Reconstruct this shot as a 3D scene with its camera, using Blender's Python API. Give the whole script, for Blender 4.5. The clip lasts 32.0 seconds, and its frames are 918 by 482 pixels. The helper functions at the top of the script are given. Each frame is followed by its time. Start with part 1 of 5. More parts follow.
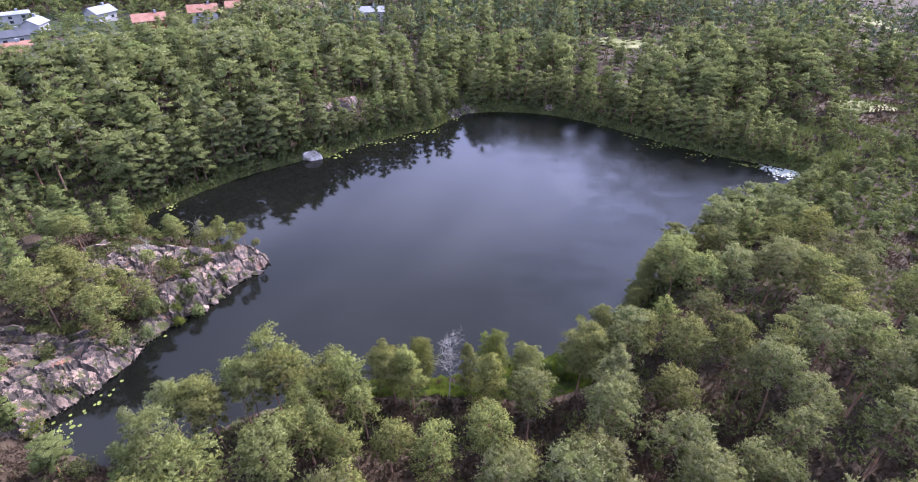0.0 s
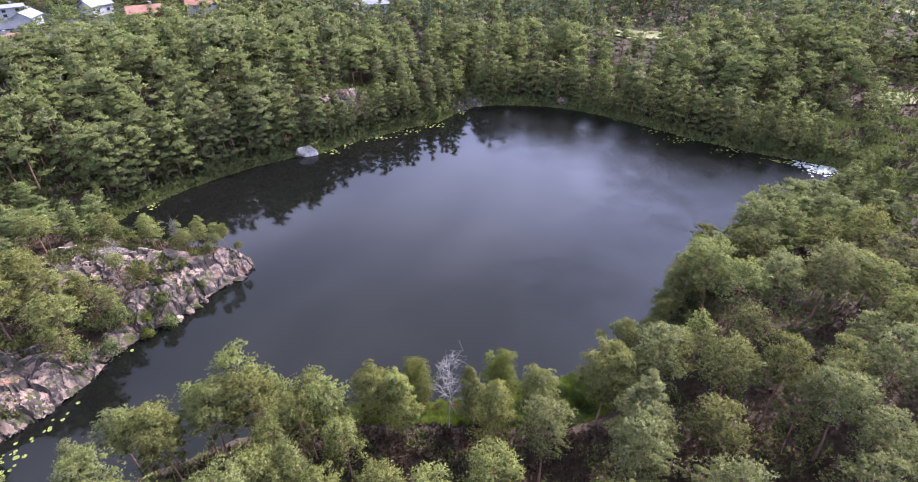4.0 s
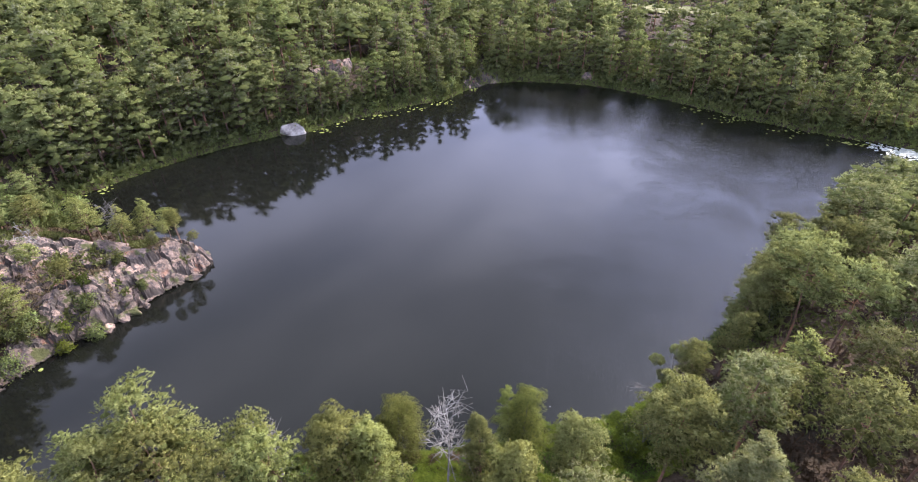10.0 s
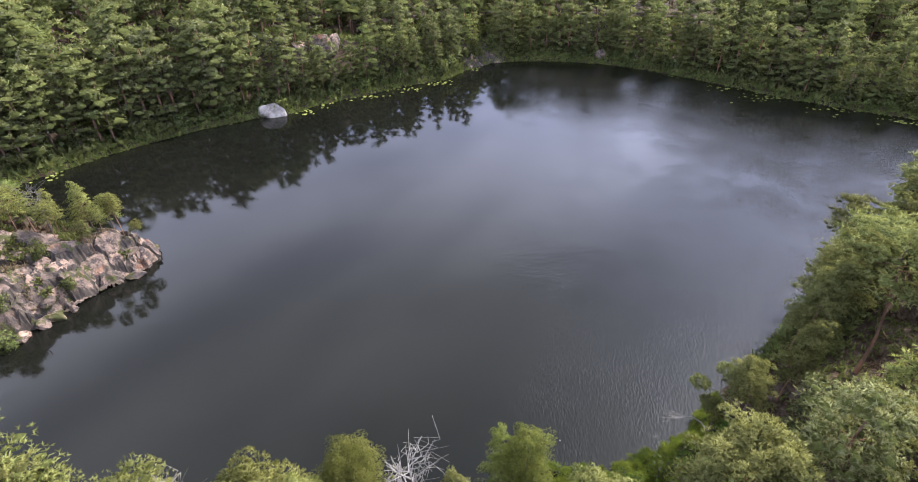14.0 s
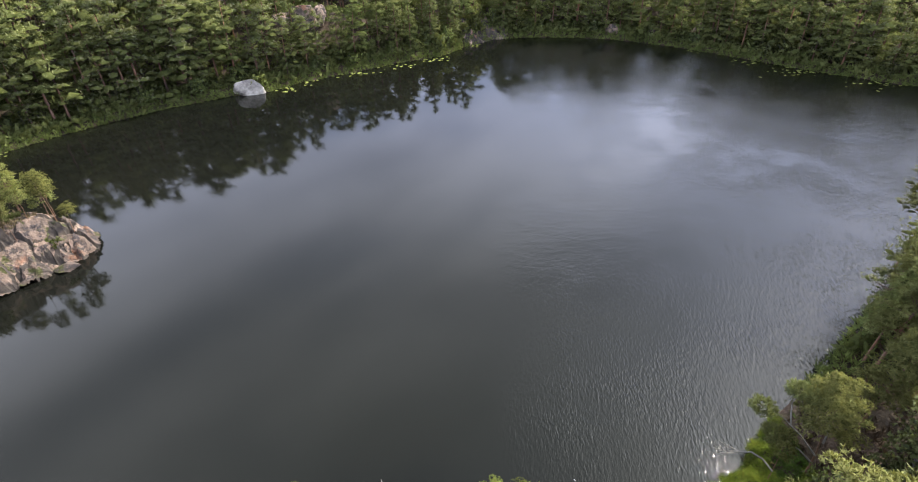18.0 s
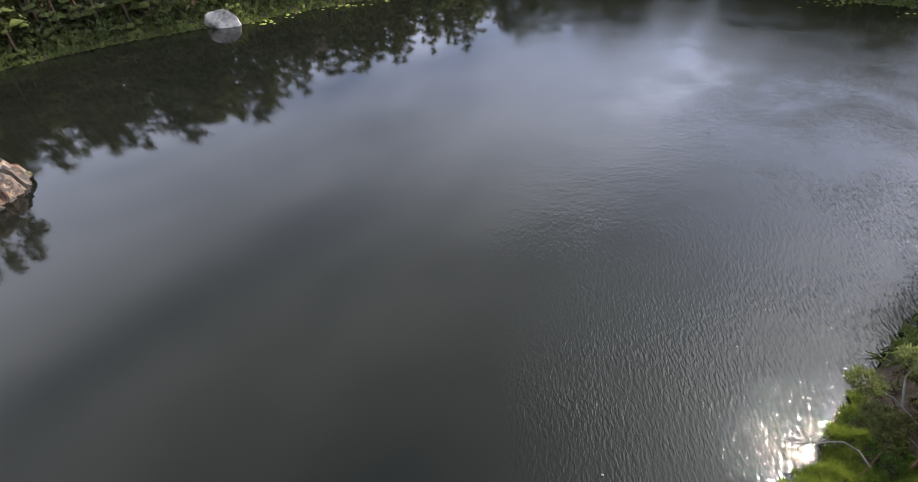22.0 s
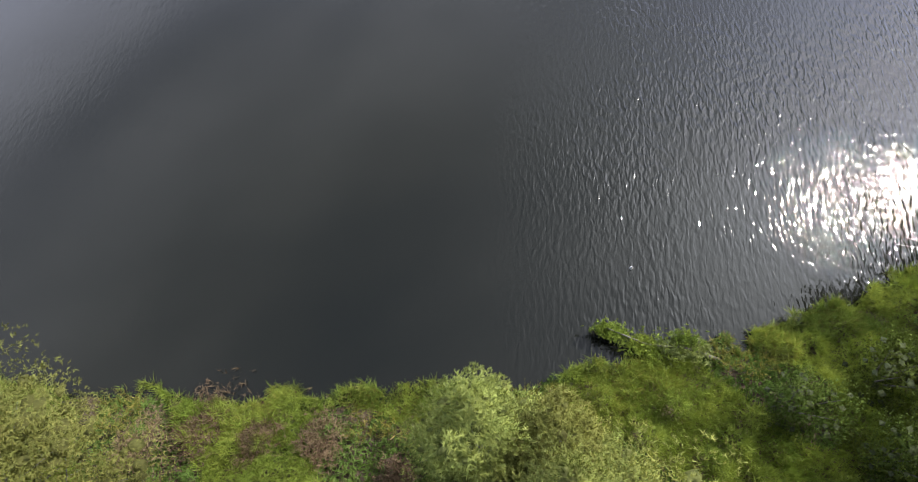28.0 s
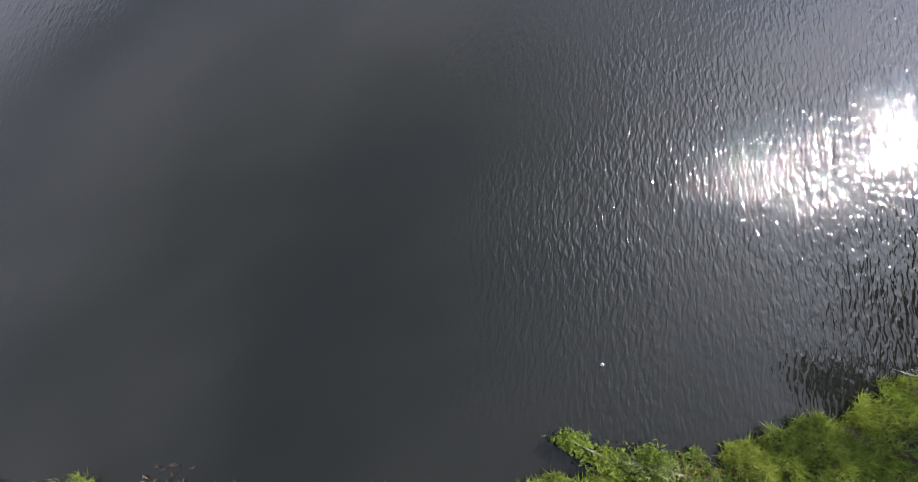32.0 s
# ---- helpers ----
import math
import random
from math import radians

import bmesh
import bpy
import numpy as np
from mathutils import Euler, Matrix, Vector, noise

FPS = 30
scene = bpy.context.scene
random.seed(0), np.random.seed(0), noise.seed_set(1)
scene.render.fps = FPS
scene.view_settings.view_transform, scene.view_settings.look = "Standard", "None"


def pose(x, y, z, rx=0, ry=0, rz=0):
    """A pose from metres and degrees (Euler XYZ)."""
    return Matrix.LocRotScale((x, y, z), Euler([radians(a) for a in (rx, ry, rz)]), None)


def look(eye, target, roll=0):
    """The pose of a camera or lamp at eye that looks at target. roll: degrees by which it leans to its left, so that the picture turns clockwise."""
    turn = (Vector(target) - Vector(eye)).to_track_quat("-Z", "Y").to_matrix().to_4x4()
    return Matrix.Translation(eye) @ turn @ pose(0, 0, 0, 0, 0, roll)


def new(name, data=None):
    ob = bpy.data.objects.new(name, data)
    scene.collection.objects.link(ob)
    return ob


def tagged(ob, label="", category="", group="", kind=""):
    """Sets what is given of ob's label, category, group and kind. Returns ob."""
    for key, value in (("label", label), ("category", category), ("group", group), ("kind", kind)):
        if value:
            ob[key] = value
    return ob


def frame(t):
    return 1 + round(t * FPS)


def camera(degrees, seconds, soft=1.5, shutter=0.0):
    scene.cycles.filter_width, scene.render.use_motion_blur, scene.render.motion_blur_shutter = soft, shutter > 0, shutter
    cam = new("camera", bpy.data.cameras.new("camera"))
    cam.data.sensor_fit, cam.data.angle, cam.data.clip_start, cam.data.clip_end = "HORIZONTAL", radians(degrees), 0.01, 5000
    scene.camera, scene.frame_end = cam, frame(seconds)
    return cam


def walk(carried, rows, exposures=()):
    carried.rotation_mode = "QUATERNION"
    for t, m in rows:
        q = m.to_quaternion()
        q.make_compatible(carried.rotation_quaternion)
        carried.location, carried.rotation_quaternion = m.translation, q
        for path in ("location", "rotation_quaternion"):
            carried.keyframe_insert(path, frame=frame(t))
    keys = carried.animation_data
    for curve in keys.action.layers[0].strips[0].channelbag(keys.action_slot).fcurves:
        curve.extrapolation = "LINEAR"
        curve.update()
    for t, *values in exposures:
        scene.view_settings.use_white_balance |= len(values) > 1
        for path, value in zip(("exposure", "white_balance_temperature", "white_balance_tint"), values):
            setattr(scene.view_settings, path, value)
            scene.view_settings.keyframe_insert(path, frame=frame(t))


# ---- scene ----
# One lens for the whole flight: a drone sinking towards a forest lake, then tilting down over its bank.
cam = camera(81.0, 32.0, 1.0)
PATH = [
    (0, -0.000, -0.000, 46.332, 55.75, -0.45, 0.31),
    (0.5, 0.092, 0.670, 45.910, 55.72, -0.36, 0.45),
    (1, 0.189, 1.371, 45.487, 55.72, -0.28, 0.55),
    (1.5, 0.289, 2.119, 45.053, 55.72, -0.22, 0.67),
    (2, 0.392, 2.927, 44.593, 55.74, -0.18, 0.76),
    (2.5, 0.491, 3.784, 44.096, 55.72, -0.12, 0.85),
    (3, 0.581, 4.682, 43.553, 55.76, -0.06, 0.94),
    (3.5, 0.657, 5.606, 42.966, 55.76, -0.01, 1.07),
    (5.5, 0.778, 9.464, 40.201, 55.77, 0.07, 1.54),
    (6, 0.766, 10.448, 39.489, 55.80, 0.07, 1.63),
    (6.5, 0.746, 11.429, 38.780, 55.79, 0.06, 1.72),
    (7, 0.709, 12.419, 38.070, 55.75, 0.08, 1.83),
    (7.5, 0.673, 13.391, 37.358, 55.75, 0.12, 1.91),
    (8, 0.650, 14.337, 36.645, 55.68, 0.14, 2.06),
    (8.5, 0.648, 15.247, 35.945, 55.64, 0.18, 2.18),
    (9, 0.683, 16.130, 35.263, 55.58, 0.23, 2.32),
    (9.5, 0.763, 16.988, 34.597, 55.57, 0.28, 2.45),
    (10, 0.893, 17.850, 33.942, 55.53, 0.32, 2.54),
    (10.5, 1.054, 18.710, 33.274, 55.52, 0.36, 2.65),
    (11, 1.224, 19.594, 32.579, 55.49, 0.41, 2.77),
    (11.5, 1.393, 20.494, 31.850, 55.49, 0.48, 2.88),
    (12, 1.552, 21.401, 31.094, 55.48, 0.60, 2.96),
    (12.5, 1.702, 22.322, 30.334, 55.55, 0.68, 3.12),
    (13, 1.844, 23.253, 29.593, 55.53, 0.77, 3.20),
    (13.5, 1.980, 24.164, 28.887, 55.48, 0.86, 3.29),
    (14, 2.090, 25.018, 28.208, 55.41, 0.96, 3.33),
    (14.5, 2.177, 25.834, 27.544, 55.37, 1.03, 3.30),
    (16.5, 2.382, 28.927, 25.100, 55.24, 1.16, 3.47),
    (17, 2.467, 29.571, 24.475, 55.22, 1.19, 3.55),
    (17.5, 2.560, 30.181, 23.844, 55.18, 1.23, 3.62),
    (18, 2.645, 30.779, 23.224, 55.14, 1.32, 3.72),
    (18.5, 2.733, 31.362, 22.626, 55.17, 1.43, 3.78),
    (19, 2.807, 31.912, 22.044, 55.16, 1.49, 3.88),
    (19.5, 2.872, 32.480, 21.457, 55.22, 1.50, 3.97),
    (20, 2.891, 33.057, 20.853, 55.26, 1.51, 4.00),
    (20.5, 2.872, 33.622, 20.225, 55.29, 1.50, 4.01),
    (21, 2.815, 34.153, 19.582, 54.79, 1.45, 3.96),
    (21.5, 2.717, 34.635, 18.937, 53.28, 1.37, 3.96),
    (22, 2.578, 35.062, 18.305, 51.49, 1.37, 3.96),
    (22.5, 2.432, 35.407, 17.699, 49.89, 1.38, 4.19),
    (23, 2.320, 35.700, 17.131, 48.21, 1.34, 4.51),
    (23.5, 2.241, 35.963, 16.596, 47.91, 1.32, 4.81),
    (24, 2.178, 36.216, 16.082, 48.67, 1.37, 5.06),
    (24.5, 2.136, 36.476, 15.586, 45.19, 1.37, 5.17),
    (25, 2.118, 36.760, 15.109, 40.76, 1.34, 5.41),
    (25.5, 2.136, 37.075, 14.661, 36.53, 1.30, 5.69),
    (27.5, 2.645, 38.703, 13.206, 25.54, 1.18, 5.80),
    (28, 2.806, 39.108, 13.230, 25.53, 1.18, 5.91),
    (28.5, 2.936, 39.536, 13.275, 25.45, 1.17, 5.98),
    (29, 3.048, 39.988, 13.323, 25.34, 1.15, 6.08),
    (29.5, 3.145, 40.458, 13.383, 25.25, 1.12, 6.15),
    (30, 3.205, 40.944, 13.414, 25.16, 1.09, 6.26),
    (30.5, 3.246, 41.441, 13.424, 25.18, 1.07, 6.35),
    (31, 3.306, 41.947, 13.440, 25.09, 1.01, 6.59),
    (31.5, 3.380, 42.457, 13.464, 24.79, 0.90, 7.14),
    (32, 3.386, 42.948, 13.480, 19.80, 0.64, 7.87),
]

# Seconds, stops, kelvin and tint: the picture starts cool, warms a little over the lake and cools again.
BALANCE = [(0.0, 1.57, 5800, 28), (6.0, 1.60, 6200, 24), (12.0, 1.58, 6500, 19), (18.0, 1.45, 7050, 9), (21.5, 1.34, 7100, 8), (24.0, 1.12, 7100, 8), (25.5, 1.18, 7100, 8), (28.0, 1.48, 6800, 12), (32.0, 1.62, 6500, 17)]
walk(cam, [(t, pose(*p)) for t, *p in PATH], BALANCE)

# ---------------------------------------------------------------- sky and sun
SUN_AZ, SUN_EL = radians(51.0), radians(43.6)
world = bpy.data.worlds.new("sky")
scene.world = world
world.use_nodes = True
wt = world.node_tree
wt.nodes.clear()


def wnode(kind, **values):
    n = wt.nodes.new(kind)
    for k, v in values.items():
        n.inputs[k].default_value = v
    return n


sky = wt.nodes.new("ShaderNodeTexSky")
sky.sky_type, sky.sun_disc = "NISHITA", False
sky.sun_elevation, sky.sun_rotation = SUN_EL, SUN_AZ
sky.air_density, sky.dust_density = 1.0, 1.5
coord = wt.nodes.new("ShaderNodeTexCoord")


def wmath(how, a, b):
    n = wt.nodes.new("ShaderNodeMath")
    n.operation = how
    for sock, v in zip(n.inputs, (a, b)):
        if isinstance(v, (int, float)):
            sock.default_value = v
        else:
            wt.links.new(v, sock)
    return n.outputs[0]


# Broken cloud as a level deck seen from below, brighter towards the sun.
axes = wt.nodes.new("ShaderNodeSeparateXYZ")
wt.links.new(coord.outputs["Generated"], axes.inputs[0])
rise = wmath("ADD", wmath("MAXIMUM", axes.outputs["Z"], 0.0), 0.22)
deck = wt.nodes.new("ShaderNodeCombineXYZ")
east, north = wmath("DIVIDE", axes.outputs["X"], rise), wmath("DIVIDE", axes.outputs["Y"], rise)
# The wind draws the clouds out towards the north-east.
wt.links.new(wmath("MULTIPLY", wmath("ADD", east, north), 0.42), deck.inputs["X"])
wt.links.new(wmath("MULTIPLY", wmath("SUBTRACT", north, east), 0.92), deck.inputs["Y"])
deck.inputs["Z"].default_value = 1.2
cloud = wnode("ShaderNodeTexNoise", Scale=1.5, Detail=6.0, Roughness=0.5, Distortion=0.3)
wt.links.new(deck.outputs[0], cloud.inputs["Vector"])
cover = wt.nodes.new("ShaderNodeMapRange")
cover.interpolation_type = "SMOOTHSTEP"
cover.inputs["From Min"].default_value, cover.inputs["From Max"].default_value = 0.24, 0.56
wt.links.new(cloud.outputs["Fac"], cover.inputs["Value"])
dense = wnode("ShaderNodeTexNoise", Scale=1.1, Detail=5.0, Roughness=0.52)
wt.links.new(deck.outputs[0], dense.inputs["Vector"])
body = wt.nodes.new("ShaderNodeMix")
body.data_type = "RGBA"
body.inputs["A"].default_value = (4.6, 5.1, 6.3, 1)
body.inputs["B"].default_value = (12.6, 13.2, 14.6, 1)
thick = wt.nodes.new("ShaderNodeMapRange")
thick.interpolation_type = "SMOOTHSTEP"
thick.inputs["From Min"].default_value, thick.inputs["From Max"].default_value = 0.30, 0.68
wt.links.new(dense.outputs["Fac"], thick.inputs["Value"])
wt.links.new(thick.outputs["Result"], body.inputs["Factor"])
aim = wt.nodes.new("ShaderNodeVectorMath")
aim.operation = "DOT_PRODUCT"
aim.inputs[1].default_value = (math.sin(SUN_AZ) * math.cos(SUN_EL), math.cos(SUN_AZ) * math.cos(SUN_EL), math.sin(SUN_EL))
wt.links.new(coord.outputs["Generated"], aim.inputs[0])
near_sun = wmath("MAXIMUM", aim.outputs["Value"], 0.0)
glow = wmath("ADD", wmath("MULTIPLY", wmath("POWER", near_sun, 40.0), 1.3), wmath("ADD", wmath("MULTIPLY", wmath("POWER", near_sun, 9.0), 1.5), 0.96))
height = wt.nodes.new("ShaderNodeValToRGB")
while len(height.color_ramp.elements) < 6:
    height.color_ramp.elements.new(0.5)
for e, (p, v) in zip(height.color_ramp.elements, [(0.0, 0.72), (0.38, 0.50), (0.52, 0.43), (0.63, 0.35), (0.76, 0.39), (0.96, 0.33)]):
    e.position, e.color = p, (v, v, v, 1)
wt.links.new(axes.outputs["Z"], height.inputs["Fac"])
glow = wmath("MULTIPLY", glow, wmath("MULTIPLY", height.outputs["Color"], 2.0))
lit = wt.nodes.new("ShaderNodeVectorMath")
lit.operation = "SCALE"
wt.links.new(body.outputs["Result"], lit.inputs[0])
wt.links.new(glow, lit.inputs["Scale"])
mixed = wt.nodes.new("ShaderNodeMix")
mixed.data_type = "RGBA"
wt.links.new(cover.outputs["Result"], mixed.inputs["Factor"])
wt.links.new(sky.outputs[0], mixed.inputs["A"])
wt.links.new(lit.outputs[0], mixed.inputs["B"])
tone = wt.nodes.new("ShaderNodeMapRange")
tone.inputs["From Min"].default_value, tone.inputs["From Max"].default_value = 0.38, 0.80
wt.links.new(axes.outputs["Z"], tone.inputs["Value"])
tints = wt.nodes.new("ShaderNodeMix")
tints.data_type = "RGBA"
tints.inputs["A"].default_value, tints.inputs["B"].default_value = (0.90, 0.96, 1.22, 1), (0.985, 1.01, 0.98, 1)
wt.links.new(tone.outputs["Result"], tints.inputs["Factor"])
cool = wt.nodes.new("ShaderNodeMix")
cool.data_type, cool.blend_type = "RGBA", "MULTIPLY"
cool.inputs["Factor"].default_value = 1.0
wt.links.new(mixed.outputs["Result"], cool.inputs["A"])
wt.links.new(tints.outputs["Result"], cool.inputs["B"])
back = wnode("ShaderNodeBackground", Strength=0.11)
wt.links.new(cool.outputs["Result"], back.inputs["Color"])
out = wt.nodes.new("ShaderNodeOutputWorld")
wt.links.new(back.outputs[0], out.inputs["Surface"])

sun = new("sun", bpy.data.lights.new("sun", "SUN"))
sun.data.energy, sun.data.angle, sun.data.color = 3.6, radians(0.5), (1.0, 0.95, 0.87)
sun.matrix_world = look((0, 0, 0), (-math.sin(SUN_AZ) * math.cos(SUN_EL), -math.cos(SUN_AZ) * math.cos(SUN_EL), -math.sin(SUN_EL)))
sun.location = (150, 150, 200)


# ---------------------------------------------------------------- materials
def material(name):
    m = bpy.data.materials.new(name)
    m.use_nodes = True
    m.node_tree.nodes.clear()
    nt = m.node_tree
    o = nt.nodes.new("ShaderNodeOutputMaterial")

    def add(kind, **values):
        n = nt.nodes.new("ShaderNode" + kind)
        for k, v in values.items():
            n.inputs[k.replace("_", " ")].default_value = v
        return n

    def join(a, b):
        nt.links.new(a, b)

    return m, add, join, o


def ramp(add, join, source, stops):
    r = add("ValToRGB")
    while len(r.color_ramp.elements) < len(stops):
        r.color_ramp.elements.new(0.5)
    for e, (p, c) in zip(r.color_ramp.elements, stops):
        e.position, e.color = p, (*c, 1)
    join(source, r.inputs["Fac"])
    return r.outputs["Color"]


def blend(add, join, fac, a, b, how="MIX"):
    n = add("Mix")
    n.data_type, n.blend_type = "RGBA", how
    for sock, v in ((n.inputs["Factor"], fac), (n.inputs["A"], a), (n.inputs["B"], b)):
        if isinstance(v, (int, float)):
            sock.default_value = v
        elif isinstance(v, tuple):
            sock.default_value = (*v, 1)
        else:
            join(v, sock)
    return n.outputs["Result"]


def noise_out(add, join, vec, scale, detail=4.0, rough=0.55, stretch=None):
    n = add("TexNoise", Scale=scale, Detail=detail, Roughness=rough)
    if stretch:
        m = add("Mapping")
        m.inputs["Scale"].default_value = stretch
        join(vec, m.inputs["Vector"])
        vec = m.outputs[0]
    join(vec, n.inputs["Vector"])
    return n.outputs["Fac"]


def foliage(name, dark, light, dry, translucent=0.30, patch=0.35, grain=5.0, relief=0.7):
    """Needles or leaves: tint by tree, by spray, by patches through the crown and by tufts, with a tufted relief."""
    m, add, join, o = material(name)
    geo, info = add("NewGeometry"), add("ObjectInfo")
    big = noise_out(add, join, geo.outputs["Position"], patch, 3.0)
    fine = noise_out(add, join, geo.outputs["Position"], grain, 2.0, 0.6)
    base = ramp(add, join, big, [(0.32, dark), (0.68, light)])
    base = blend(add, join, 0.16, base, ramp(add, join, geo.outputs["Random Per Island"], [(0.0, dark), (0.75, light), (1.0, dry)]))
    base = blend(add, join, 1.0, base, ramp(add, join, fine, [(0.30, (0.72, 0.72, 0.72)), (0.70, (1.35, 1.35, 1.30))]), "MULTIPLY")
    tint = add("HueSaturation", Saturation=1.0)
    shift = add("MapRange", To_Min=0.485, To_Max=0.515)
    join(info.outputs["Random"], shift.inputs["Value"])
    join(shift.outputs["Result"], tint.inputs["Hue"])
    bright = add("MapRange", To_Min=0.9, To_Max=1.45)
    join(info.outputs["Random"], bright.inputs["Value"])
    join(bright.outputs["Result"], tint.inputs["Value"])
    join(base, tint.inputs["Color"])
    d, t = add("BsdfDiffuse"), add("BsdfTranslucent")
    bump = add("Bump", Strength=relief, Distance=0.6 / grain)
    join(fine, bump.inputs["Height"])
    join(bump.outputs[0], d.inputs["Normal"])
    join(tint.outputs["Color"], d.inputs["Color"])
    join(blend(add, join, 1.0, tint.outputs["Color"], (1.2, 1.15, 0.8), "MULTIPLY"), t.inputs["Color"])
    s = add("MixShader", Fac=translucent)
    join(d.outputs[0], s.inputs[1]), join(t.outputs[0], s.inputs[2])
    join(s.outputs[0], o.inputs["Surface"])
    return m


def rough_surface(name, stops, scale, roughness=0.85, fine=18.0, bump=0.25, dist=0.1, stretch=None, second=None):
    m, add, join, o = material(name)
    geo = add("NewGeometry")
    pos = geo.outputs["Position"]
    col = ramp(add, join, noise_out(add, join, pos, scale, 5.0, 0.6, stretch), stops)
    grain = noise_out(add, join, pos, fine, 4.0, 0.65, stretch)
    col = blend(add, join, 0.35, col, ramp(add, join, grain, [(0.3, (0.25, 0.25, 0.25)), (0.7, (1.0, 1.0, 1.0))]), "MULTIPLY")
    if second:
        mask = ramp(add, join, noise_out(add, join, pos, second[0], 5.0, 0.6), [(second[1], (0, 0, 0)), (second[2], (1, 1, 1))])
        col = blend(add, join, mask, col, second[3])
    p = add("BsdfPrincipled", Roughness=roughness)
    p.inputs["Specular IOR Level"].default_value = 0.25
    join(col, p.inputs["Base Color"])
    b = add("Bump", Strength=bump, Distance=dist)
    join(grain, b.inputs["Height"])
    join(b.outputs[0], p.inputs["Normal"])
    join(p.outputs[0], o.inputs["Surface"])
    return m


# Needles of the far wood: extra blue stands in for distance haze.
HAZY_PINE = [
    foliage("pine_needles", (0.089, 0.100, 0.048), (0.155, 0.168, 0.079), (0.182, 0.155, 0.089), 0.42, 0.35, 3.2),
    foliage("pine_needles_yellow", (0.126, 0.137, 0.064), (0.210, 0.222, 0.103), (0.227, 0.199, 0.110), 0.42, 0.35, 3.2),
    foliage("pine_needles_grey", (0.095, 0.103, 0.062), (0.157, 0.164, 0.100), (0.176, 0.148, 0.104), 0.42, 0.35, 3.2),
]
# Near needles go without the haze blue that cools the far wood's colour.
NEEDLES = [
    foliage("near_pine_needles", (0.118, 0.132, 0.054), (0.232, 0.250, 0.104), (0.28, 0.235, 0.12), 0.36, 0.9, 6.5),
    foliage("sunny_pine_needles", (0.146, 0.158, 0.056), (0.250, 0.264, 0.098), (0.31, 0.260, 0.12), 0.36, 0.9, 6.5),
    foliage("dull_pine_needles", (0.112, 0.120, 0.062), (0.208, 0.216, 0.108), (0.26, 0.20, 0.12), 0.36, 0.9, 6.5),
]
# Darker needle green for pad cores: the crown's inner shade, put into colour.
INNER = foliage("shaded_inner_needles", (0.060, 0.068, 0.024), (0.108, 0.118, 0.042), (0.11, 0.10, 0.045), 0.5, 0.9, 9.0)
YOUNG = foliage("young_pine_needles", (0.090, 0.110, 0.030), (0.190, 0.208, 0.066), (0.25, 0.215, 0.09), 0.34, 2.4, 11.0)
SPRUCE = foliage("spruce_needles", (0.045, 0.060, 0.040), (0.090, 0.115, 0.070), (0.11, 0.12, 0.075), 0.25)
BIRCH = foliage("birch_leaves", (0.085, 0.108, 0.040), (0.170, 0.200, 0.080), (0.22, 0.22, 0.10), 0.4, 0.6)
SALLOW = foliage("sallow_leaves", (0.084, 0.102, 0.046), (0.150, 0.178, 0.086), (0.19, 0.20, 0.11), 0.38, 0.6)
GRASS = foliage("sedge_blades", (0.066, 0.098, 0.018), (0.150, 0.180, 0.036), (0.21, 0.165, 0.055), 0.36, 0.9)
HERB = foliage("herb_leaves", (0.034, 0.056, 0.013), (0.076, 0.108, 0.028), (0.10, 0.115, 0.035), 0.3, 0.8)
SEDGE = foliage("shore_sedge_blades", (0.060, 0.080, 0.028), (0.135, 0.165, 0.055), (0.18, 0.17, 0.08), 0.3, 0.5)
FRINGE = foliage("fringe_sedge_blades", (0.080, 0.074, 0.020), (0.175, 0.155, 0.045), (0.22, 0.14, 0.06), 0.36, 1.2)
HEATHER = foliage("heather_sprays", (0.070, 0.054, 0.034), (0.130, 0.094, 0.062), (0.15, 0.13, 0.06), 0.15, 0.8)
MOSS = foliage("undergrowth_leaves", (0.054, 0.068, 0.026), (0.125, 0.142, 0.054), (0.19, 0.145, 0.07), 0.25, 0.4)
PAD = foliage("lily_pads", (0.10, 0.13, 0.035), (0.22, 0.25, 0.08), (0.30, 0.27, 0.10), 0.1, 0.8)
# Whitish base colour paints the sun's glint onto these pads.
PAD_GLINT = rough_surface("glint_lily_pads", [(0.3, (0.36, 0.40, 0.36)), (0.7, (0.56, 0.60, 0.56))], 2.0, 0.22, 9.0, 0.2, 0.01)
HEATH = foliage("heath_leaves", (0.044, 0.034, 0.024), (0.092, 0.068, 0.048), (0.11, 0.095, 0.045), 0.15, 0.4)
BARK = rough_surface("pine_bark", [(0.3, (0.075, 0.052, 0.040)), (0.5, (0.19, 0.115, 0.08)), (0.7, (0.32, 0.165, 0.095))], 0.6, 0.9, 9.0, 0.6, 0.03)
BARK_GREY = rough_surface("grey_bark", [(0.3, (0.07, 0.065, 0.06)), (0.7, (0.20, 0.185, 0.17))], 0.9, 0.9, 9.0, 0.5, 0.02)
DEAD = rough_surface("bleached_wood", [(0.3, (0.15, 0.14, 0.13)), (0.7, (0.33, 0.31, 0.29))], 1.5, 0.85, 11.0, 0.3, 0.02)
# Near-black green hearts: shade between the leaves, painted as a colour.
HEART_SHADE = rough_surface("heart_shade", [(0.3, (0.022, 0.030, 0.012)), (0.7, (0.052, 0.066, 0.026))], 2.0, 0.95, 14.0, 0.8, 0.05)
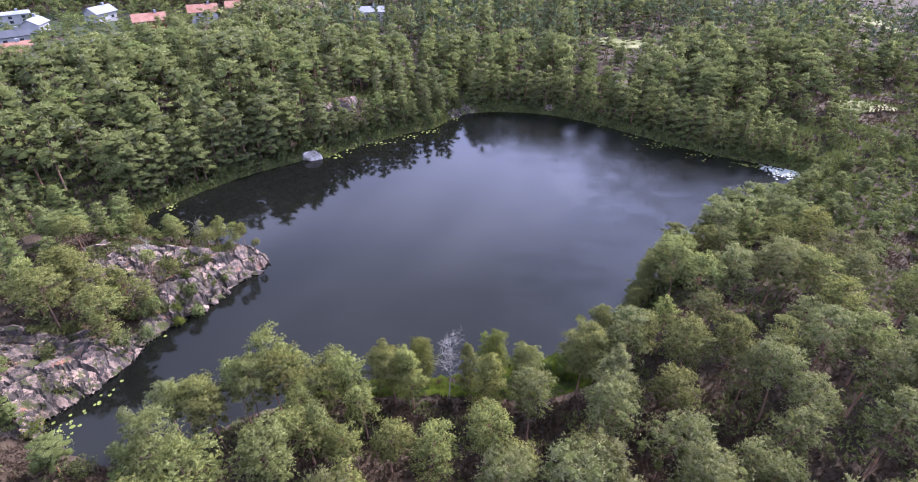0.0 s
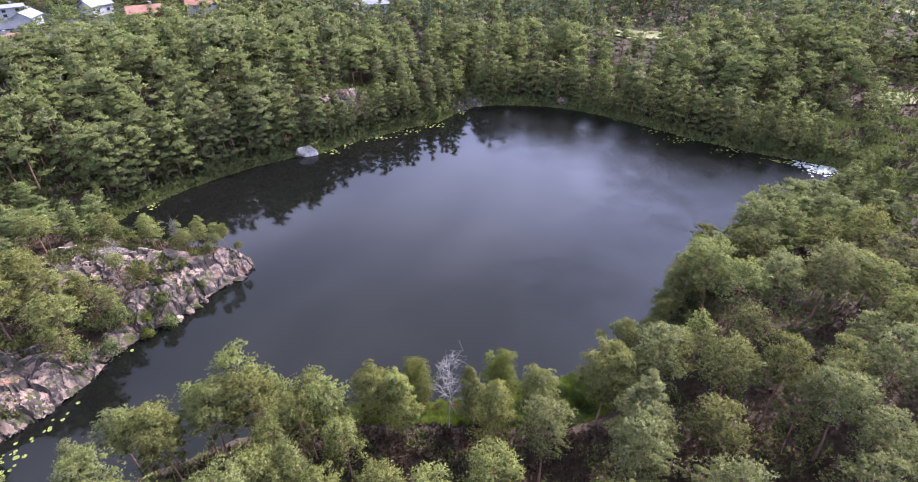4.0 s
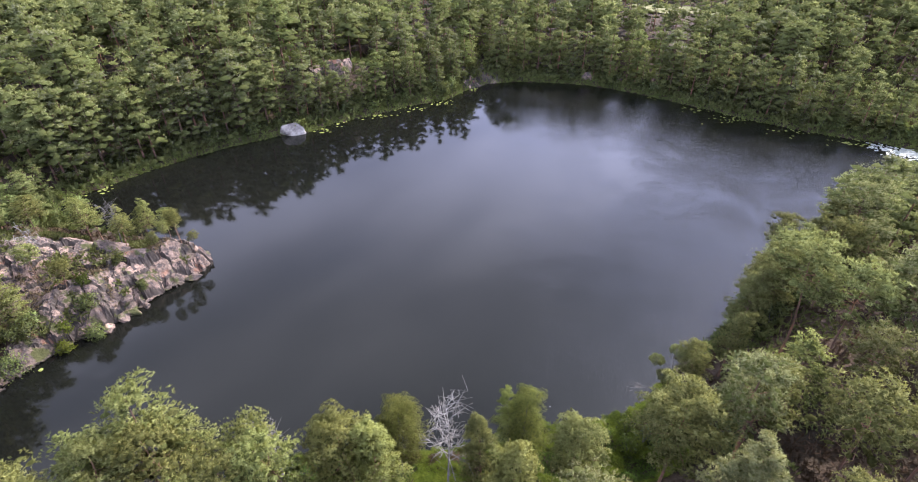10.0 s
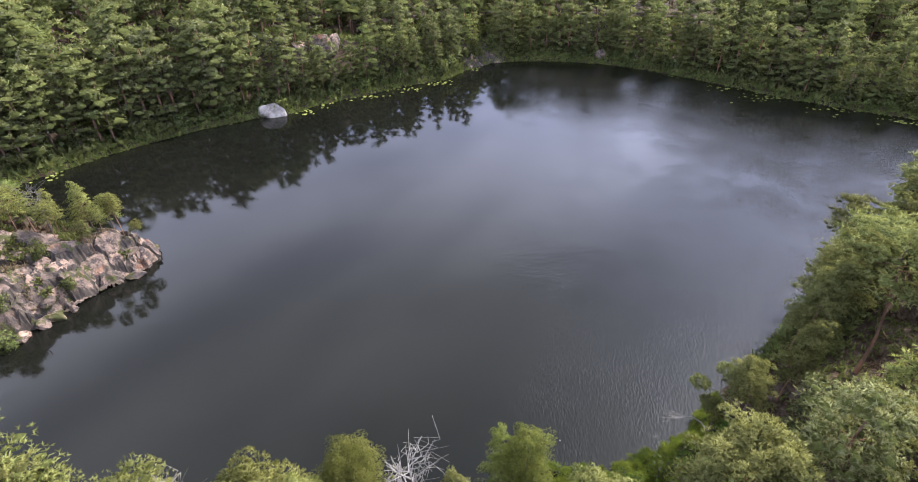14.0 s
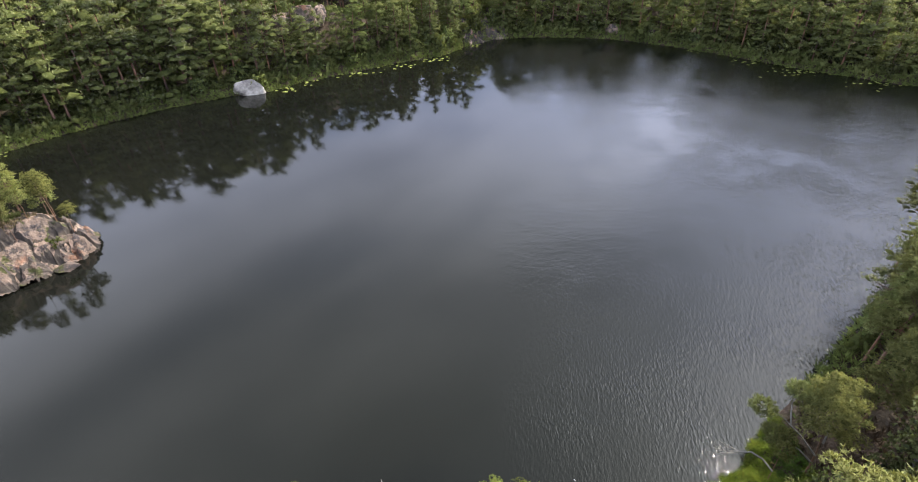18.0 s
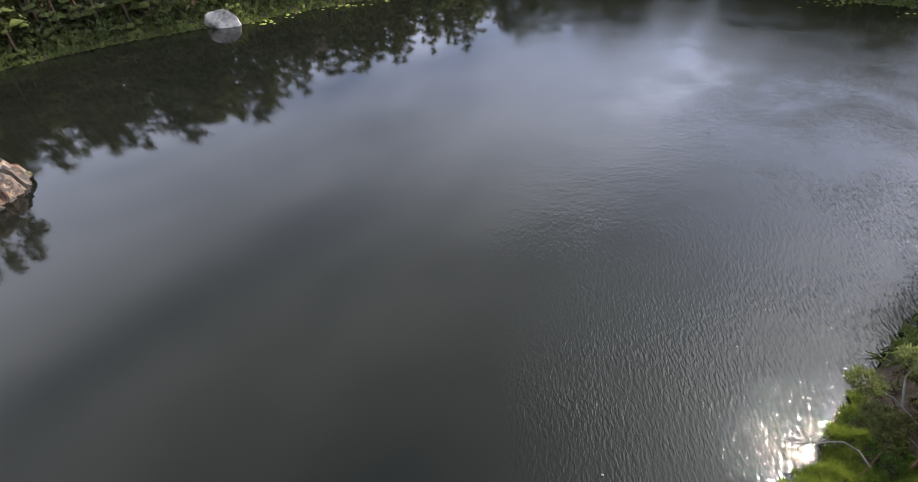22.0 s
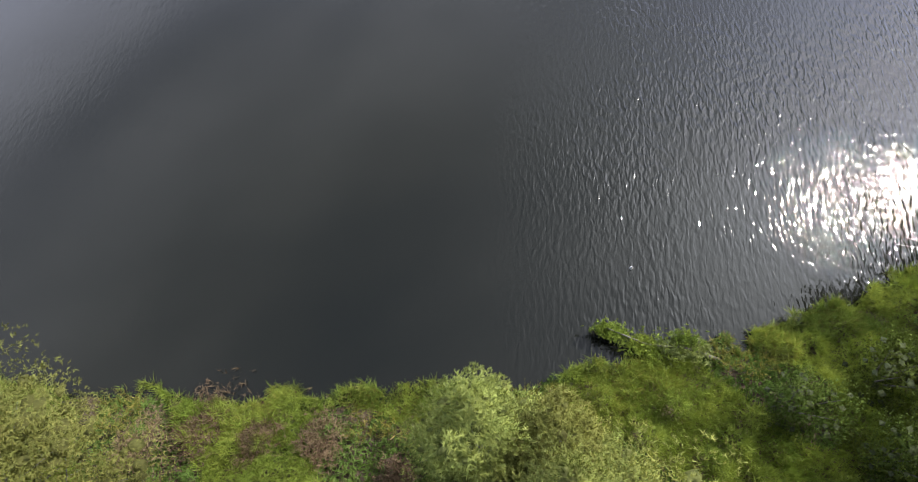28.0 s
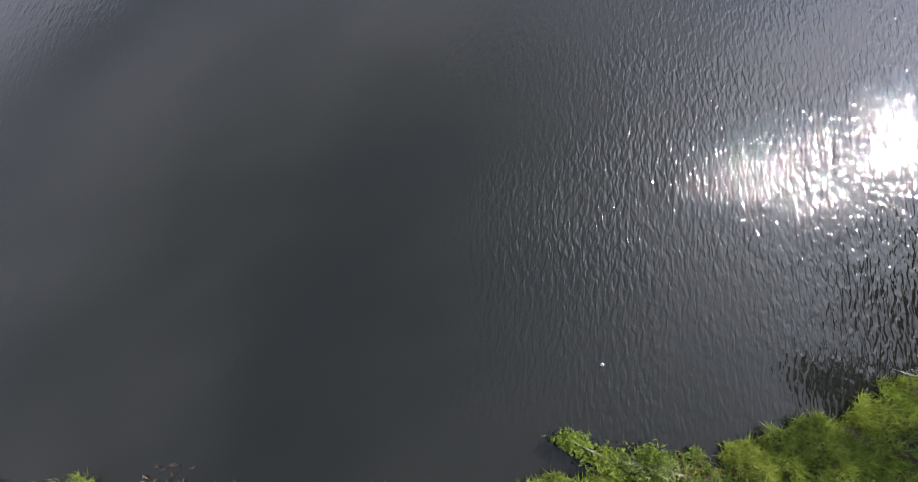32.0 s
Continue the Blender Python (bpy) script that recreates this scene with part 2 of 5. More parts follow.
def bedrock():
    """Pink-grey gneiss: blocks of differing tone, dark lichen stains, rusty patches and moss in the hollows."""
    m, add, join, o = material("pink_grey_rock")
    geo, info = add("NewGeometry"), add("ObjectInfo")
    pos = geo.outputs["Position"]
    tone = ramp(add, join, noise_out(add, join, pos, 0.8, 6.0, 0.65), [(0.32, (0.070, 0.058, 0.052)), (0.45, (0.140, 0.112, 0.098)), (0.58, (0.240, 0.182, 0.152)), (0.72, (0.36, 0.285, 0.240))])
    block = ramp(add, join, info.outputs["Random"], [(0.0, (0.70, 0.67, 0.66)), (0.5, (1.20, 1.14, 1.08)), (1.0, (1.70, 1.55, 1.42))])
    col = blend(add, join, 1.0, tone, block, "MULTIPLY")
    lichen = ramp(add, join, noise_out(add, join, pos, 1.7, 6.0, 0.7), [(0.50, (0, 0, 0)), (0.58, (1, 1, 1))])
    col = blend(add, join, lichen, col, (0.060, 0.050, 0.050))
    rust = ramp(add, join, noise_out(add, join, pos, 0.45, 4.0, 0.6), [(0.60, (0, 0, 0)), (0.70, (1, 1, 1))])
    col = blend(add, join, rust, col, (0.24, 0.120, 0.075))
    moss = ramp(add, join, noise_out(add, join, pos, 0.62, 5.0, 0.65, (1.0, 1.3, 1.0)), [(0.53, (0, 0, 0)), (0.58, (1, 1, 1))])
    col = blend(add, join, moss, col, (0.066, 0.070, 0.026))
    grain = noise_out(add, join, pos, 7.0, 5.0, 0.7)
    col = blend(add, join, 0.5, col, ramp(add, join, grain, [(0.3, (0.45, 0.45, 0.45)), (0.7, (1.25, 1.25, 1.25))]), "MULTIPLY")
    p = add("BsdfPrincipled", Roughness=0.86)
    p.inputs["Specular IOR Level"].default_value = 0.25
    join(col, p.inputs["Base Color"])
    b = add("Bump", Strength=1.0, Distance=0.16)
    join(grain, b.inputs["Height"])
    join(b.outputs[0], p.inputs["Normal"])
    join(p.outputs[0], o.inputs["Surface"])
    return m


ROCK = bedrock()
# Cleft rock: lichen, and the shade of the cracks put into its colour.
ROCK_DARK = rough_surface("lichen_shade_rock", [(0.3, (0.028, 0.024, 0.022)), (0.55, (0.075, 0.062, 0.054)), (0.75, (0.12, 0.098, 0.072))], 1.4, 0.92, 9.0, 0.9, 0.08)
ROCK_PALE = rough_surface("pale_granite", [(0.36, (0.11, 0.098, 0.088)), (0.48, (0.30, 0.275, 0.25)), (0.64, (0.56, 0.52, 0.47))], 0.8, 0.85, 6.0, 0.8, 0.08)
SOIL = rough_surface("forest_floor", [(0.28, (0.026, 0.021, 0.014)), (0.45, (0.050, 0.037, 0.024)), (0.58, (0.076, 0.052, 0.036)), (0.75, (0.072, 0.066, 0.030))], 0.22, 0.95, 3.5, 0.9, 0.25)
PALE_FIELD = rough_surface("dry_meadow", [(0.3, (0.10, 0.115, 0.045)), (0.5, (0.17, 0.175, 0.075)), (0.7, (0.27, 0.25, 0.15))], 0.25, 0.95, 4.0, 0.5, 0.1)
GRAVEL = rough_surface("brown_earth", [(0.3, (0.035, 0.025, 0.020)), (0.7, (0.075, 0.052, 0.042))], 0.3, 0.95, 4.0, 0.6, 0.1)
ASPHALT = rough_surface("grey_asphalt", [(0.3, (0.055, 0.056, 0.052)), (0.7, (0.10, 0.10, 0.10))], 0.2, 0.9, 6.0, 0.2, 0.02, None, (0.10, 0.36, 0.46, (0.040, 0.054, 0.022)))
RED_WOOD = rough_surface("red_boards", [(0.3, (0.16, 0.018, 0.016)), (0.7, (0.22, 0.028, 0.024))], 0.5, 0.7, 12.0, 0.3, 0.02)
WHITE_WOOD = rough_surface("white_boards", [(0.3, (0.32, 0.32, 0.32)), (0.7, (0.42, 0.42, 0.42))], 0.5, 0.6, 10.0, 0.2, 0.02)
ROOF_ORANGE = rough_surface("orange_roof_tiles", [(0.3, (0.22, 0.095, 0.065)), (0.7, (0.30, 0.165, 0.125))], 0.4, 0.8, 3.5, 0.5, 0.05, (1, 1, 1))
ROOF_DARK = rough_surface("dark_roof", [(0.3, (0.045, 0.05, 0.06)), (0.7, (0.08, 0.085, 0.10))], 0.3, 0.6, 3.0, 0.3, 0.03)
ROOF_GREY = rough_surface("grey_roof_sheets", [(0.3, (0.19, 0.20, 0.22)), (0.7, (0.27, 0.28, 0.30))], 0.3, 0.6, 3.0, 0.3, 0.03)


def window_glass():
    m, add, join, o = material("window_glass")
    p = add("BsdfPrincipled", Roughness=0.08)
    p.inputs["Base Color"].default_value = (0.03, 0.035, 0.04, 1)
    join(p.outputs[0], o.inputs["Surface"])
    return m


GLASS = window_glass()


def lake_water():
    """Dark peaty water: glassy on the sheltered side, combed by wind ripples on the other."""
    m, add, join, o = material("lake_water")
    geo = add("NewGeometry")
    pos = geo.outputs["Position"]
    p = add("BsdfPrincipled", Roughness=0.036)
    p.inputs["IOR"].default_value = 1.333
    join(ramp(add, join, noise_out(add, join, pos, 0.05, 3.0), [(0.3, (0.0040, 0.0046, 0.0038)), (0.7, (0.0070, 0.0074, 0.0058))]), p.inputs["Base Color"])
    xyz = add("SeparateXYZ")
    join(pos, xyz.inputs[0])
    wob = add("Math", )
    wob.operation = "MULTIPLY_ADD"
    wob.inputs[1].default_value, wob.inputs[2].default_value = 13.0, -6.5
    join(noise_out(add, join, pos, 0.12, 3.0), wob.inputs[0])
    edge = add("Math")
    join(xyz.outputs["X"], edge.inputs[0]), join(wob.outputs[0], edge.inputs[1])
    wind = add("MapRange", From_Min=0.5, From_Max=9.0)
    wind.interpolation_type = "SMOOTHSTEP"
    join(edge.outputs[0], wind.inputs["Value"])
    gust = ramp(add, join, noise_out(add, join, pos, 0.17, 3.0, 0.6), [(0.36, (0.25,) * 3), (0.60, (1.0,) * 3)])
    amp = add("Math")
    amp.operation = "MULTIPLY"
    join(wind.outputs["Result"], amp.inputs[0]), join(gust, amp.inputs[1])
    far = add("MapRange", From_Min=15.0, From_Max=30.0, To_Min=1.0, To_Max=2.6)
    join(xyz.outputs["X"], far.inputs["Value"])
    more = add("Math")
    more.operation = "MULTIPLY"
    join(amp.outputs[0], more.inputs[0]), join(far.outputs["Result"], more.inputs[1])
    paws = ramp(add, join, noise_out(add, join, pos, 0.42, 2.0, 0.5), [(0.60, (0.0,) * 3), (0.76, (0.16,) * 3)])
    amp = add("Math")
    amp.operation = "MAXIMUM"
    join(more.outputs[0], amp.inputs[0]), join(paws, amp.inputs[1])
    amp2 = add("Math")
    amp2.inputs[1].default_value = 0.05
    join(amp.outputs[0], amp2.inputs[0])
    # Short, sinuous wind wavelets, their crests lying across the breeze, and finer ones on their backs.
    turned = add("Mapping")
    turned.inputs["Rotation"].default_value = (0, 0, 0.14)
    turned.inputs["Scale"].default_value = (9.0, 3.0, 1.0)
    join(pos, turned.inputs["Vector"])
    crest = add("TexNoise", Scale=1.0, Detail=0.5, Roughness=0.4, Distortion=0.7)
    join(turned.outputs[0], crest.inputs["Vector"])
    both = add("Math")
    both.operation = "MULTIPLY_ADD"
    both.inputs[1].default_value = 0.09
    join(noise_out(add, join, pos, 1.0, 2.0, 0.5, (20.0, 8.0, 1.0)), both.inputs[0])
    join(crest.outputs["Fac"], both.inputs[2])
    h = add("Math")
    h.operation = "MULTIPLY"
    join(both.outputs[0], h.inputs[0]), join(amp2.outputs[0], h.inputs[1])
    b = add("Bump", Strength=1.0, Distance=0.028)
    join(h.outputs[0], b.inputs["Height"])
    join(b.outputs[0], p.inputs["Normal"])
    join(p.outputs[0], o.inputs["Surface"])
    return m


WATER = lake_water()


# ---------------------------------------------------------------- mesh helpers
def mesh_data(name, verts, faces, mats, index=None, smooth=False, normals=None):
    """Mesh from arrays: faces an (n, 3) or (n, 4) array, or a list of tuples."""
    me = bpy.data.meshes.new(name)
    if isinstance(faces, np.ndarray):
        verts = np.asarray(verts, np.float32)
        n, k = faces.shape
        me.vertices.add(len(verts))
        me.vertices.foreach_set("co", verts.ravel())
        me.loops.add(n * k)
        me.loops.foreach_set("vertex_index", faces.astype(np.int32).ravel())
        me.polygons.add(n)
        me.polygons.foreach_set("loop_start", np.arange(0, n * k, k, dtype=np.int32))
        if index is not None:
            me.polygons.foreach_set("material_index", np.asarray(index, np.int32))
        me.update(calc_edges=True)
    else:
        me.from_pydata([tuple(v) for v in verts], [], faces)
        if index is not None:
            me.polygons.foreach_set("material_index", np.asarray(index, np.int32))
        me.update()
    for m in mats:
        me.materials.append(m)
    me.polygons.foreach_set("use_smooth", np.full(len(me.polygons), smooth or normals is not None))
    if normals is not None:
        # Foliage is shaded as the round mass of needles that it is.
        me.attributes.new("custom_normal", "FLOAT_VECTOR", "POINT").data.foreach_set("vector", np.asarray(normals, np.float32).ravel())
    return me


def put(name, me, parent=None, m=None, label=""):
    ob = new(name, me)
    ob.parent = parent
    if m is not None:
        ob.matrix_basis = m
    return tagged(ob, label)


def part(name, bm, mat, parent=None, label="", smooth=False):
    me = bpy.data.meshes.new(name)
    bm.to_mesh(me)
    bm.free()
    me.materials.append(mat)
    if smooth:
        me.polygons.foreach_set("use_smooth", np.ones(len(me.polygons), bool))
    return put(name, me, parent, None, label)


def box(bm, x0, y0, z0, x1, y1, z1, bevel=0.0):
    r = bmesh.ops.create_cube(bm, size=1.0, matrix=Matrix.LocRotScale(((x0 + x1) / 2, (y0 + y1) / 2, (z0 + z1) / 2), None, (x1 - x0, y1 - y0, z1 - z0)))
    if bevel:
        es = list({e for v in r["verts"] for e in v.link_edges})
        bmesh.ops.bevel(bm, geom=es, offset=bevel, segments=1, affect="EDGES")


# ---------------------------------------------------------------- the lake's outline and the land
SHORE = [(-38, 31.3), (-34, 29.6), (-29, 31.0), (-22, 35.2), (-15, 38.6), (-9, 40.1), (-5.5, 40.3), (-2.4, 40.4), (1, 40.9), (5, 41.6),
         (8.6, 42.9), (11.5, 44.0), (14, 45.6), (18.5, 50.2), (22, 53.2), (27, 58), (35, 65), (45, 74), (54, 82), (61, 87.2), (66, 91.5),
         (61, 95.4), (54.5, 98.2), (49.6, 101), (44.3, 104.6), (39.7, 108.5), (33.9, 113.3), (27.3, 117.8), (21.2, 121), (14.4, 122.6),
         (7.5, 122.7), (1, 121.5), (-1.8, 118.3), (-6, 112.4), (-12, 109), (-17.7, 104.6), (-23.5, 100.8), (-27, 96.8), (-31, 95.3),
         (-34.3, 93), (-37.6, 90.8), (-41.7, 86.6), (-45.7, 82.4), (-48.4, 78.6), (-51, 75), (-51, 71.5), (-46, 69), (-38, 66.8),
         (-32, 65.2), (-28.8, 63.8), (-27.5, 61.9), (-28.1, 60.3), (-29.3, 58.6), (-30.5, 57.0), (-31.3, 55.2), (-32.0, 53.1), (-33.2, 51.6),
         (-34.7, 50.6), (-35.8, 48.7), (-36.5, 47.0), (-37.4, 45.8), (-37.2, 43.6), (-38.0, 41.6), (-38.5, 40.3), (-39.3, 38.4), (-40.4, 37.0),
         (-41.3, 35.7), (-42.3, 34.5), (-41.4, 33), (-39.6, 31.9)]


def shore_distance(x, y):
    """Signed distance to the waterline: above zero on land."""
    x, y = np.asarray(x, float), np.asarray(y, float)
    best, inside = np.full(x.shape, 1e9), np.zeros(x.shape, bool)
    n = len(SHORE)
    for i in range(n):
        (ax, ay), (bx, by) = SHORE[i], SHORE[(i + 1) % n]
        dx, dy = bx - ax, by - ay
        k = np.clip(((x - ax) * dx + (y - ay) * dy) / (dx * dx + dy * dy), 0, 1)
        best = np.minimum(best, np.hypot(x - ax - k * dx, y - ay - k * dy))
        cross = (ay > y) != (by > y)
        inside ^= cross & (x < (bx - ax) * (y - ay) / (by - ay + 1e-12) + ax)
    return np.where(inside, -best, best)


def wavy(x, y, s, seed=0.0):
    """Cheap smooth relief, about -1 to 1."""
    x, y = np.asarray(x, float) / s + seed, np.asarray(y, float) / s - seed * 1.7
    return (np.sin(x * 1.3 + 1.7 * np.sin(y * 0.9 + seed)) + np.sin(y * 1.7 + 1.3 * np.sin(x * 1.1)) + np.sin((x + y) * 2.3 + seed) * 0.5) / 2.5


HILLS = [(-72, 105, 26, 24, 3.0), (-24, 112, 15, 7, 4.0), (-44, 118, 22, 14, 3.5), (-47, 58, 10, 8, 2.6), (-52, 38, 9, 9, 2.6),
         (60, 45, 26, 22, 4.0), (75, 140, 30, 25, 1.5), (15, 12, 30, 16, 2.0), (20, 134, 20, 6, 2.5), (-118, 182, 48, 48, 3.2), (-54, 186, 14, 10, 6.0)]
ROCKY = [((-28.6, 61.6), (-34.0, 53.4), 5.4, 2.4), ((-36.0, 57.4), (-46.0, 55.0), 4.4, 2.0), ((-36.6, 48.6), (-37.2, 47.4), 2.0, 1.2), ((-40.5, 41.0), (-44.5, 36.4), 4.4, 2.0), ((-44.0, 41.0), (-48.0, 41.0), 3.6, 1.6), ((-2.0, 120.5), (1.5, 122.8), 2.2, 2.2)]


def rocky(x, y):
    """How much bare ledge there is at a place, 0 to 1, and the ledge's height there."""
    m, hh = np.zeros_like(x), np.zeros_like(x)
    for (ax, ay), (bx, by), reach, high in ROCKY:
        dx, dy = bx - ax, by - ay
        k = np.clip(((x - ax) * dx + (y - ay) * dy) / (dx * dx + dy * dy), 0, 1)
        q = np.clip(1.35 - np.hypot(x - ax - k * dx, y - ay - k * dy) / reach, 0, 1)
        m, hh = np.maximum(m, q), np.maximum(hh, q * high)
    return m, hh


def land(x, y):
    x, y = np.asarray(x, float), np.asarray(y, float)
    d = shore_distance(x, y)
    d = d + np.clip(1.5 - np.abs(d), 0, 1) * (0.28 * wavy(x, y, 0.75, 8.0) + 0.2 * wavy(x, y, 0.3, 2.0))
    h = 0.45 * np.clip(d / 0.7, 0, 1) + 1.2 * (1 - np.exp(-np.clip(d - 0.5, 0, None) / 9)) + 1.6 * (1 - np.exp(-np.clip(d - 3, 0, None) / 40))
    g = np.zeros_like(h)
    for cx, cy, rx, ry, hh in HILLS:
        g += hh * np.exp(-((x - cx) / rx) ** 2 - ((y - cy) / ry) ** 2)
    h += g * np.clip(d / 7, 0, 1)
    h += np.clip(d / 4, 0, 1) * (0.35 * wavy(x, y, 4.0) + 0.6 * wavy(x, y, 17.0, 3.0)) + 0.08 * wavy(x, y, 0.9, 5.0) * np.clip(d / 1.5, 0, 1)
    h += rocky(x, y)[1] * np.clip(d / 2.6, 0, 1) ** 0.8
    return np.where(d > 0, h, np.maximum(-0.35 * -d - 0.05, -3.5))


def ground_z(x, y):
    return float(land(np.array([x]), np.array([y]))[0])


def axis(lo, hi, step, far):
    mid = list(np.arange(lo, hi + 0.01, step))
    outer, k = [], step
    v = hi
    while v < far:
        k *= 1.25
        v += k
        outer.append(v)
    inner, k = [], step
    v = lo
    while v > -far:
        k *= 1.25
        v -= k
        inner.append(v)
    return np.array(inner[::-1] + mid + outer)


gx, gy = axis(-70, 80, 1.0, 4500), axis(10, 140, 1.0, 4500)
X, Y = np.meshgrid(gx, gy)
Z = land(X.ravel(), Y.ravel())
Z = Z - 0.7 * np.clip((rocky(X.ravel(), Y.ravel())[0] - 0.08) * 5, 0, 1)
nx = len(gx)
ii, jj = np.meshgrid(np.arange(nx - 1), np.arange(len(gy) - 1))
quad = (jj * nx + ii).ravel()
quads = np.stack([quad, quad + 1, quad + 1 + nx, quad + nx], 1)
ground = put("ground", mesh_data("ground", np.stack([X.ravel(), Y.ravel(), Z], 1), quads, [SOIL], smooth=True))
tagged(ground, "brown and mossy forest floor rising gently round the lake", "ground", kind="structure")

lake = put("water", mesh_data("water", [(-58, 24, 0), (72, 24, 0), (72, 128, 0), (-58, 128, 0)], [(0, 1, 2, 3)], [WATER]))
tagged(lake, "dark still lake water, rippled by wind along one side", "lake", kind="structure")

# ---------------------------------------------------------------- trees
def tube(points, radii, sides=6):
    """A tapered limb along points: verts and quads."""
    pts = np.asarray(points, float)
    v, f = [], []
    for i, p in enumerate(pts):
        t = pts[min(i + 1, len(pts) - 1)] - pts[max(i - 1, 0)]
        t /= np.linalg.norm(t) + 1e-9
        a = np.cross(t, (0.31, 0.95, 0.11))
        a /= np.linalg.norm(a) + 1e-9
        b = np.cross(t, a)
        for k in range(sides):
            w = 2 * math.pi * k / sides
            v.append(p + radii[i] * (math.cos(w) * a + math.sin(w) * b))
    for i in range(len(pts) - 1):
        for k in range(sides):
            f.append((i * sides + k, i * sides + (k + 1) % sides, (i + 1) * sides + (k + 1) % sides, (i + 1) * sides + k))
    return np.array(v), np.array(f)


def merge(pieces):
    vs, fs, n = [], [], 0
    for v, f in pieces:
        vs.append(v), fs.append(f + n)
        n += len(v)
    return np.concatenate(vs), np.concatenate(fs)


def sprays(rng, centres, outward, length, width, blades):
    """Needle or leaf sprays: a few pointed blades fanning out from each centre, facing outwards."""
    n = len(centres)
    c = np.repeat(centres, blades, 0)
    o = np.repeat(outward, blades, 0)
    d = o + rng.normal(0, 0.75, (n * blades, 3))
    d /= np.linalg.norm(d, axis=1, keepdims=True) + 1e-9
    s = np.cross(d, rng.normal(0, 1, (n * blades, 3)))
    s /= np.linalg.norm(s, axis=1, keepdims=True) + 1e-9
    s *= np.where((np.cross(d, s) * o).sum(1, keepdims=True) > 0, 1, -1)
    k = rng.uniform(0.6, 1.3, (n * blades, 1))
    root = c - d * length * 0.35 * k
    v = np.stack([root - s * width * 0.5 * k, root + d * length * k * 1.2 - s * width * 0.15, root + d * length * 0.55 * k + s * width * 0.5 * k], 1).reshape(-1, 3)
    return v, np.arange(len(v)).reshape(-1, 3)


OCT_V = np.array([(1, 0, 0), (0, 1, 0), (-1, 0, 0), (0, -1, 0), (0, 0, 1), (0, 0, -1)], float)
OCT_F = np.array([(0, 1, 4), (1, 2, 4), (2, 3, 4), (3, 0, 4), (1, 0, 5), (2, 1, 5), (3, 2, 5), (0, 3, 5)])


def clump_points(rng, centre, rx, rz, n):
    """Spray centres over the upper shell of a flattened clump, and their directions."""
    u = rng.normal(0, 1, (n, 3))
    u[:, 2] = np.abs(u[:, 2]) * 0.9 - 0.25
    u /= np.linalg.norm(u, axis=1, keepdims=True)
    r = rng.uniform(0.55, 1.1, (n, 1))
    return centre + u * r * (rx, rx, rz), u * (1, 1, 0.8) + (0, 0, 0.35)


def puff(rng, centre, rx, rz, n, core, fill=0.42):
    """A dense tuft: an uneven heart, shade in its colour, and spray centres on its shell."""
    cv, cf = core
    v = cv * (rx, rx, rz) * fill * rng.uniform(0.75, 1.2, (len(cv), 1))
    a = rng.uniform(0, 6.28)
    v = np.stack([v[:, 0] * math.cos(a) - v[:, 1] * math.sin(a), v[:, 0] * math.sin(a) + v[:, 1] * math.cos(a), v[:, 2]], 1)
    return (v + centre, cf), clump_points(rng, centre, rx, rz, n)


def unit(v):
    return v / (np.linalg.norm(v, axis=-1, keepdims=True) + 1e-9)


def pad(rng, centre, way, rx, rz, n, solid, sides=7):
    """One bough's pad of needles: a shallow lens that droops outwards, and sprays over its top and rim.
    Gives the lens (verts, faces, normals), and the sprays' centres and directions."""
    droop = rng.normal(-0.10, 0.16)
    side = np.array([-way[1], way[0], 0.0])
    out = unit(np.array([way[0], way[1], droop]))
    up = np.cross(out, side)
    long, wide = rx * rng.uniform(1.0, 1.25), rx * rng.uniform(0.75, 1.0)
    w = np.arange(sides) * 6.2832 / sides + rng.uniform(0, 1)
    q = rng.uniform(0.7, 1.1, sides) * solid
    ring = np.outer(np.cos(w) * q * long, out) + np.outer(np.sin(w) * q * wide, side) - np.outer(np.full(sides, 0.15 * rz), up)
    v = np.concatenate([ring, [up * rz * 0.8 * solid, -up * rz * 0.45 * solid]]) + centre
    i = np.arange(sides)
    j = (i + 1) % sides
    f = np.concatenate([np.stack([i, j, np.full(sides, sides)], 1), np.stack([j, i, np.full(sides, sides + 1)], 1)])
    nv = np.concatenate([unit(ring) * 0.8 + up * 0.35, [up, -up]])
    u, t = np.sqrt(rng.uniform(0.05, 1.15, n)), rng.uniform(0, 6.2832, n)
    x, y = np.cos(t) * u, np.sin(t) * u
    h = np.sqrt(np.clip(1 - (u / 1.1) ** 2, 0, 1)) * rng.uniform(0.35, 1.0, n) - 0.18 * (rng.uniform(0, 1, n) < 0.25)
    c = centre + np.outer(x * long, out) + np.outer(y * wide, side) + np.outer(h * rz, up)
    d = unit(np.outer(x * 1.1 + 0.25, out) + np.outer(y * 1.1, side) + np.outer(0.35 + 0.5 * h, up))
    return (v, f, nv), c, d


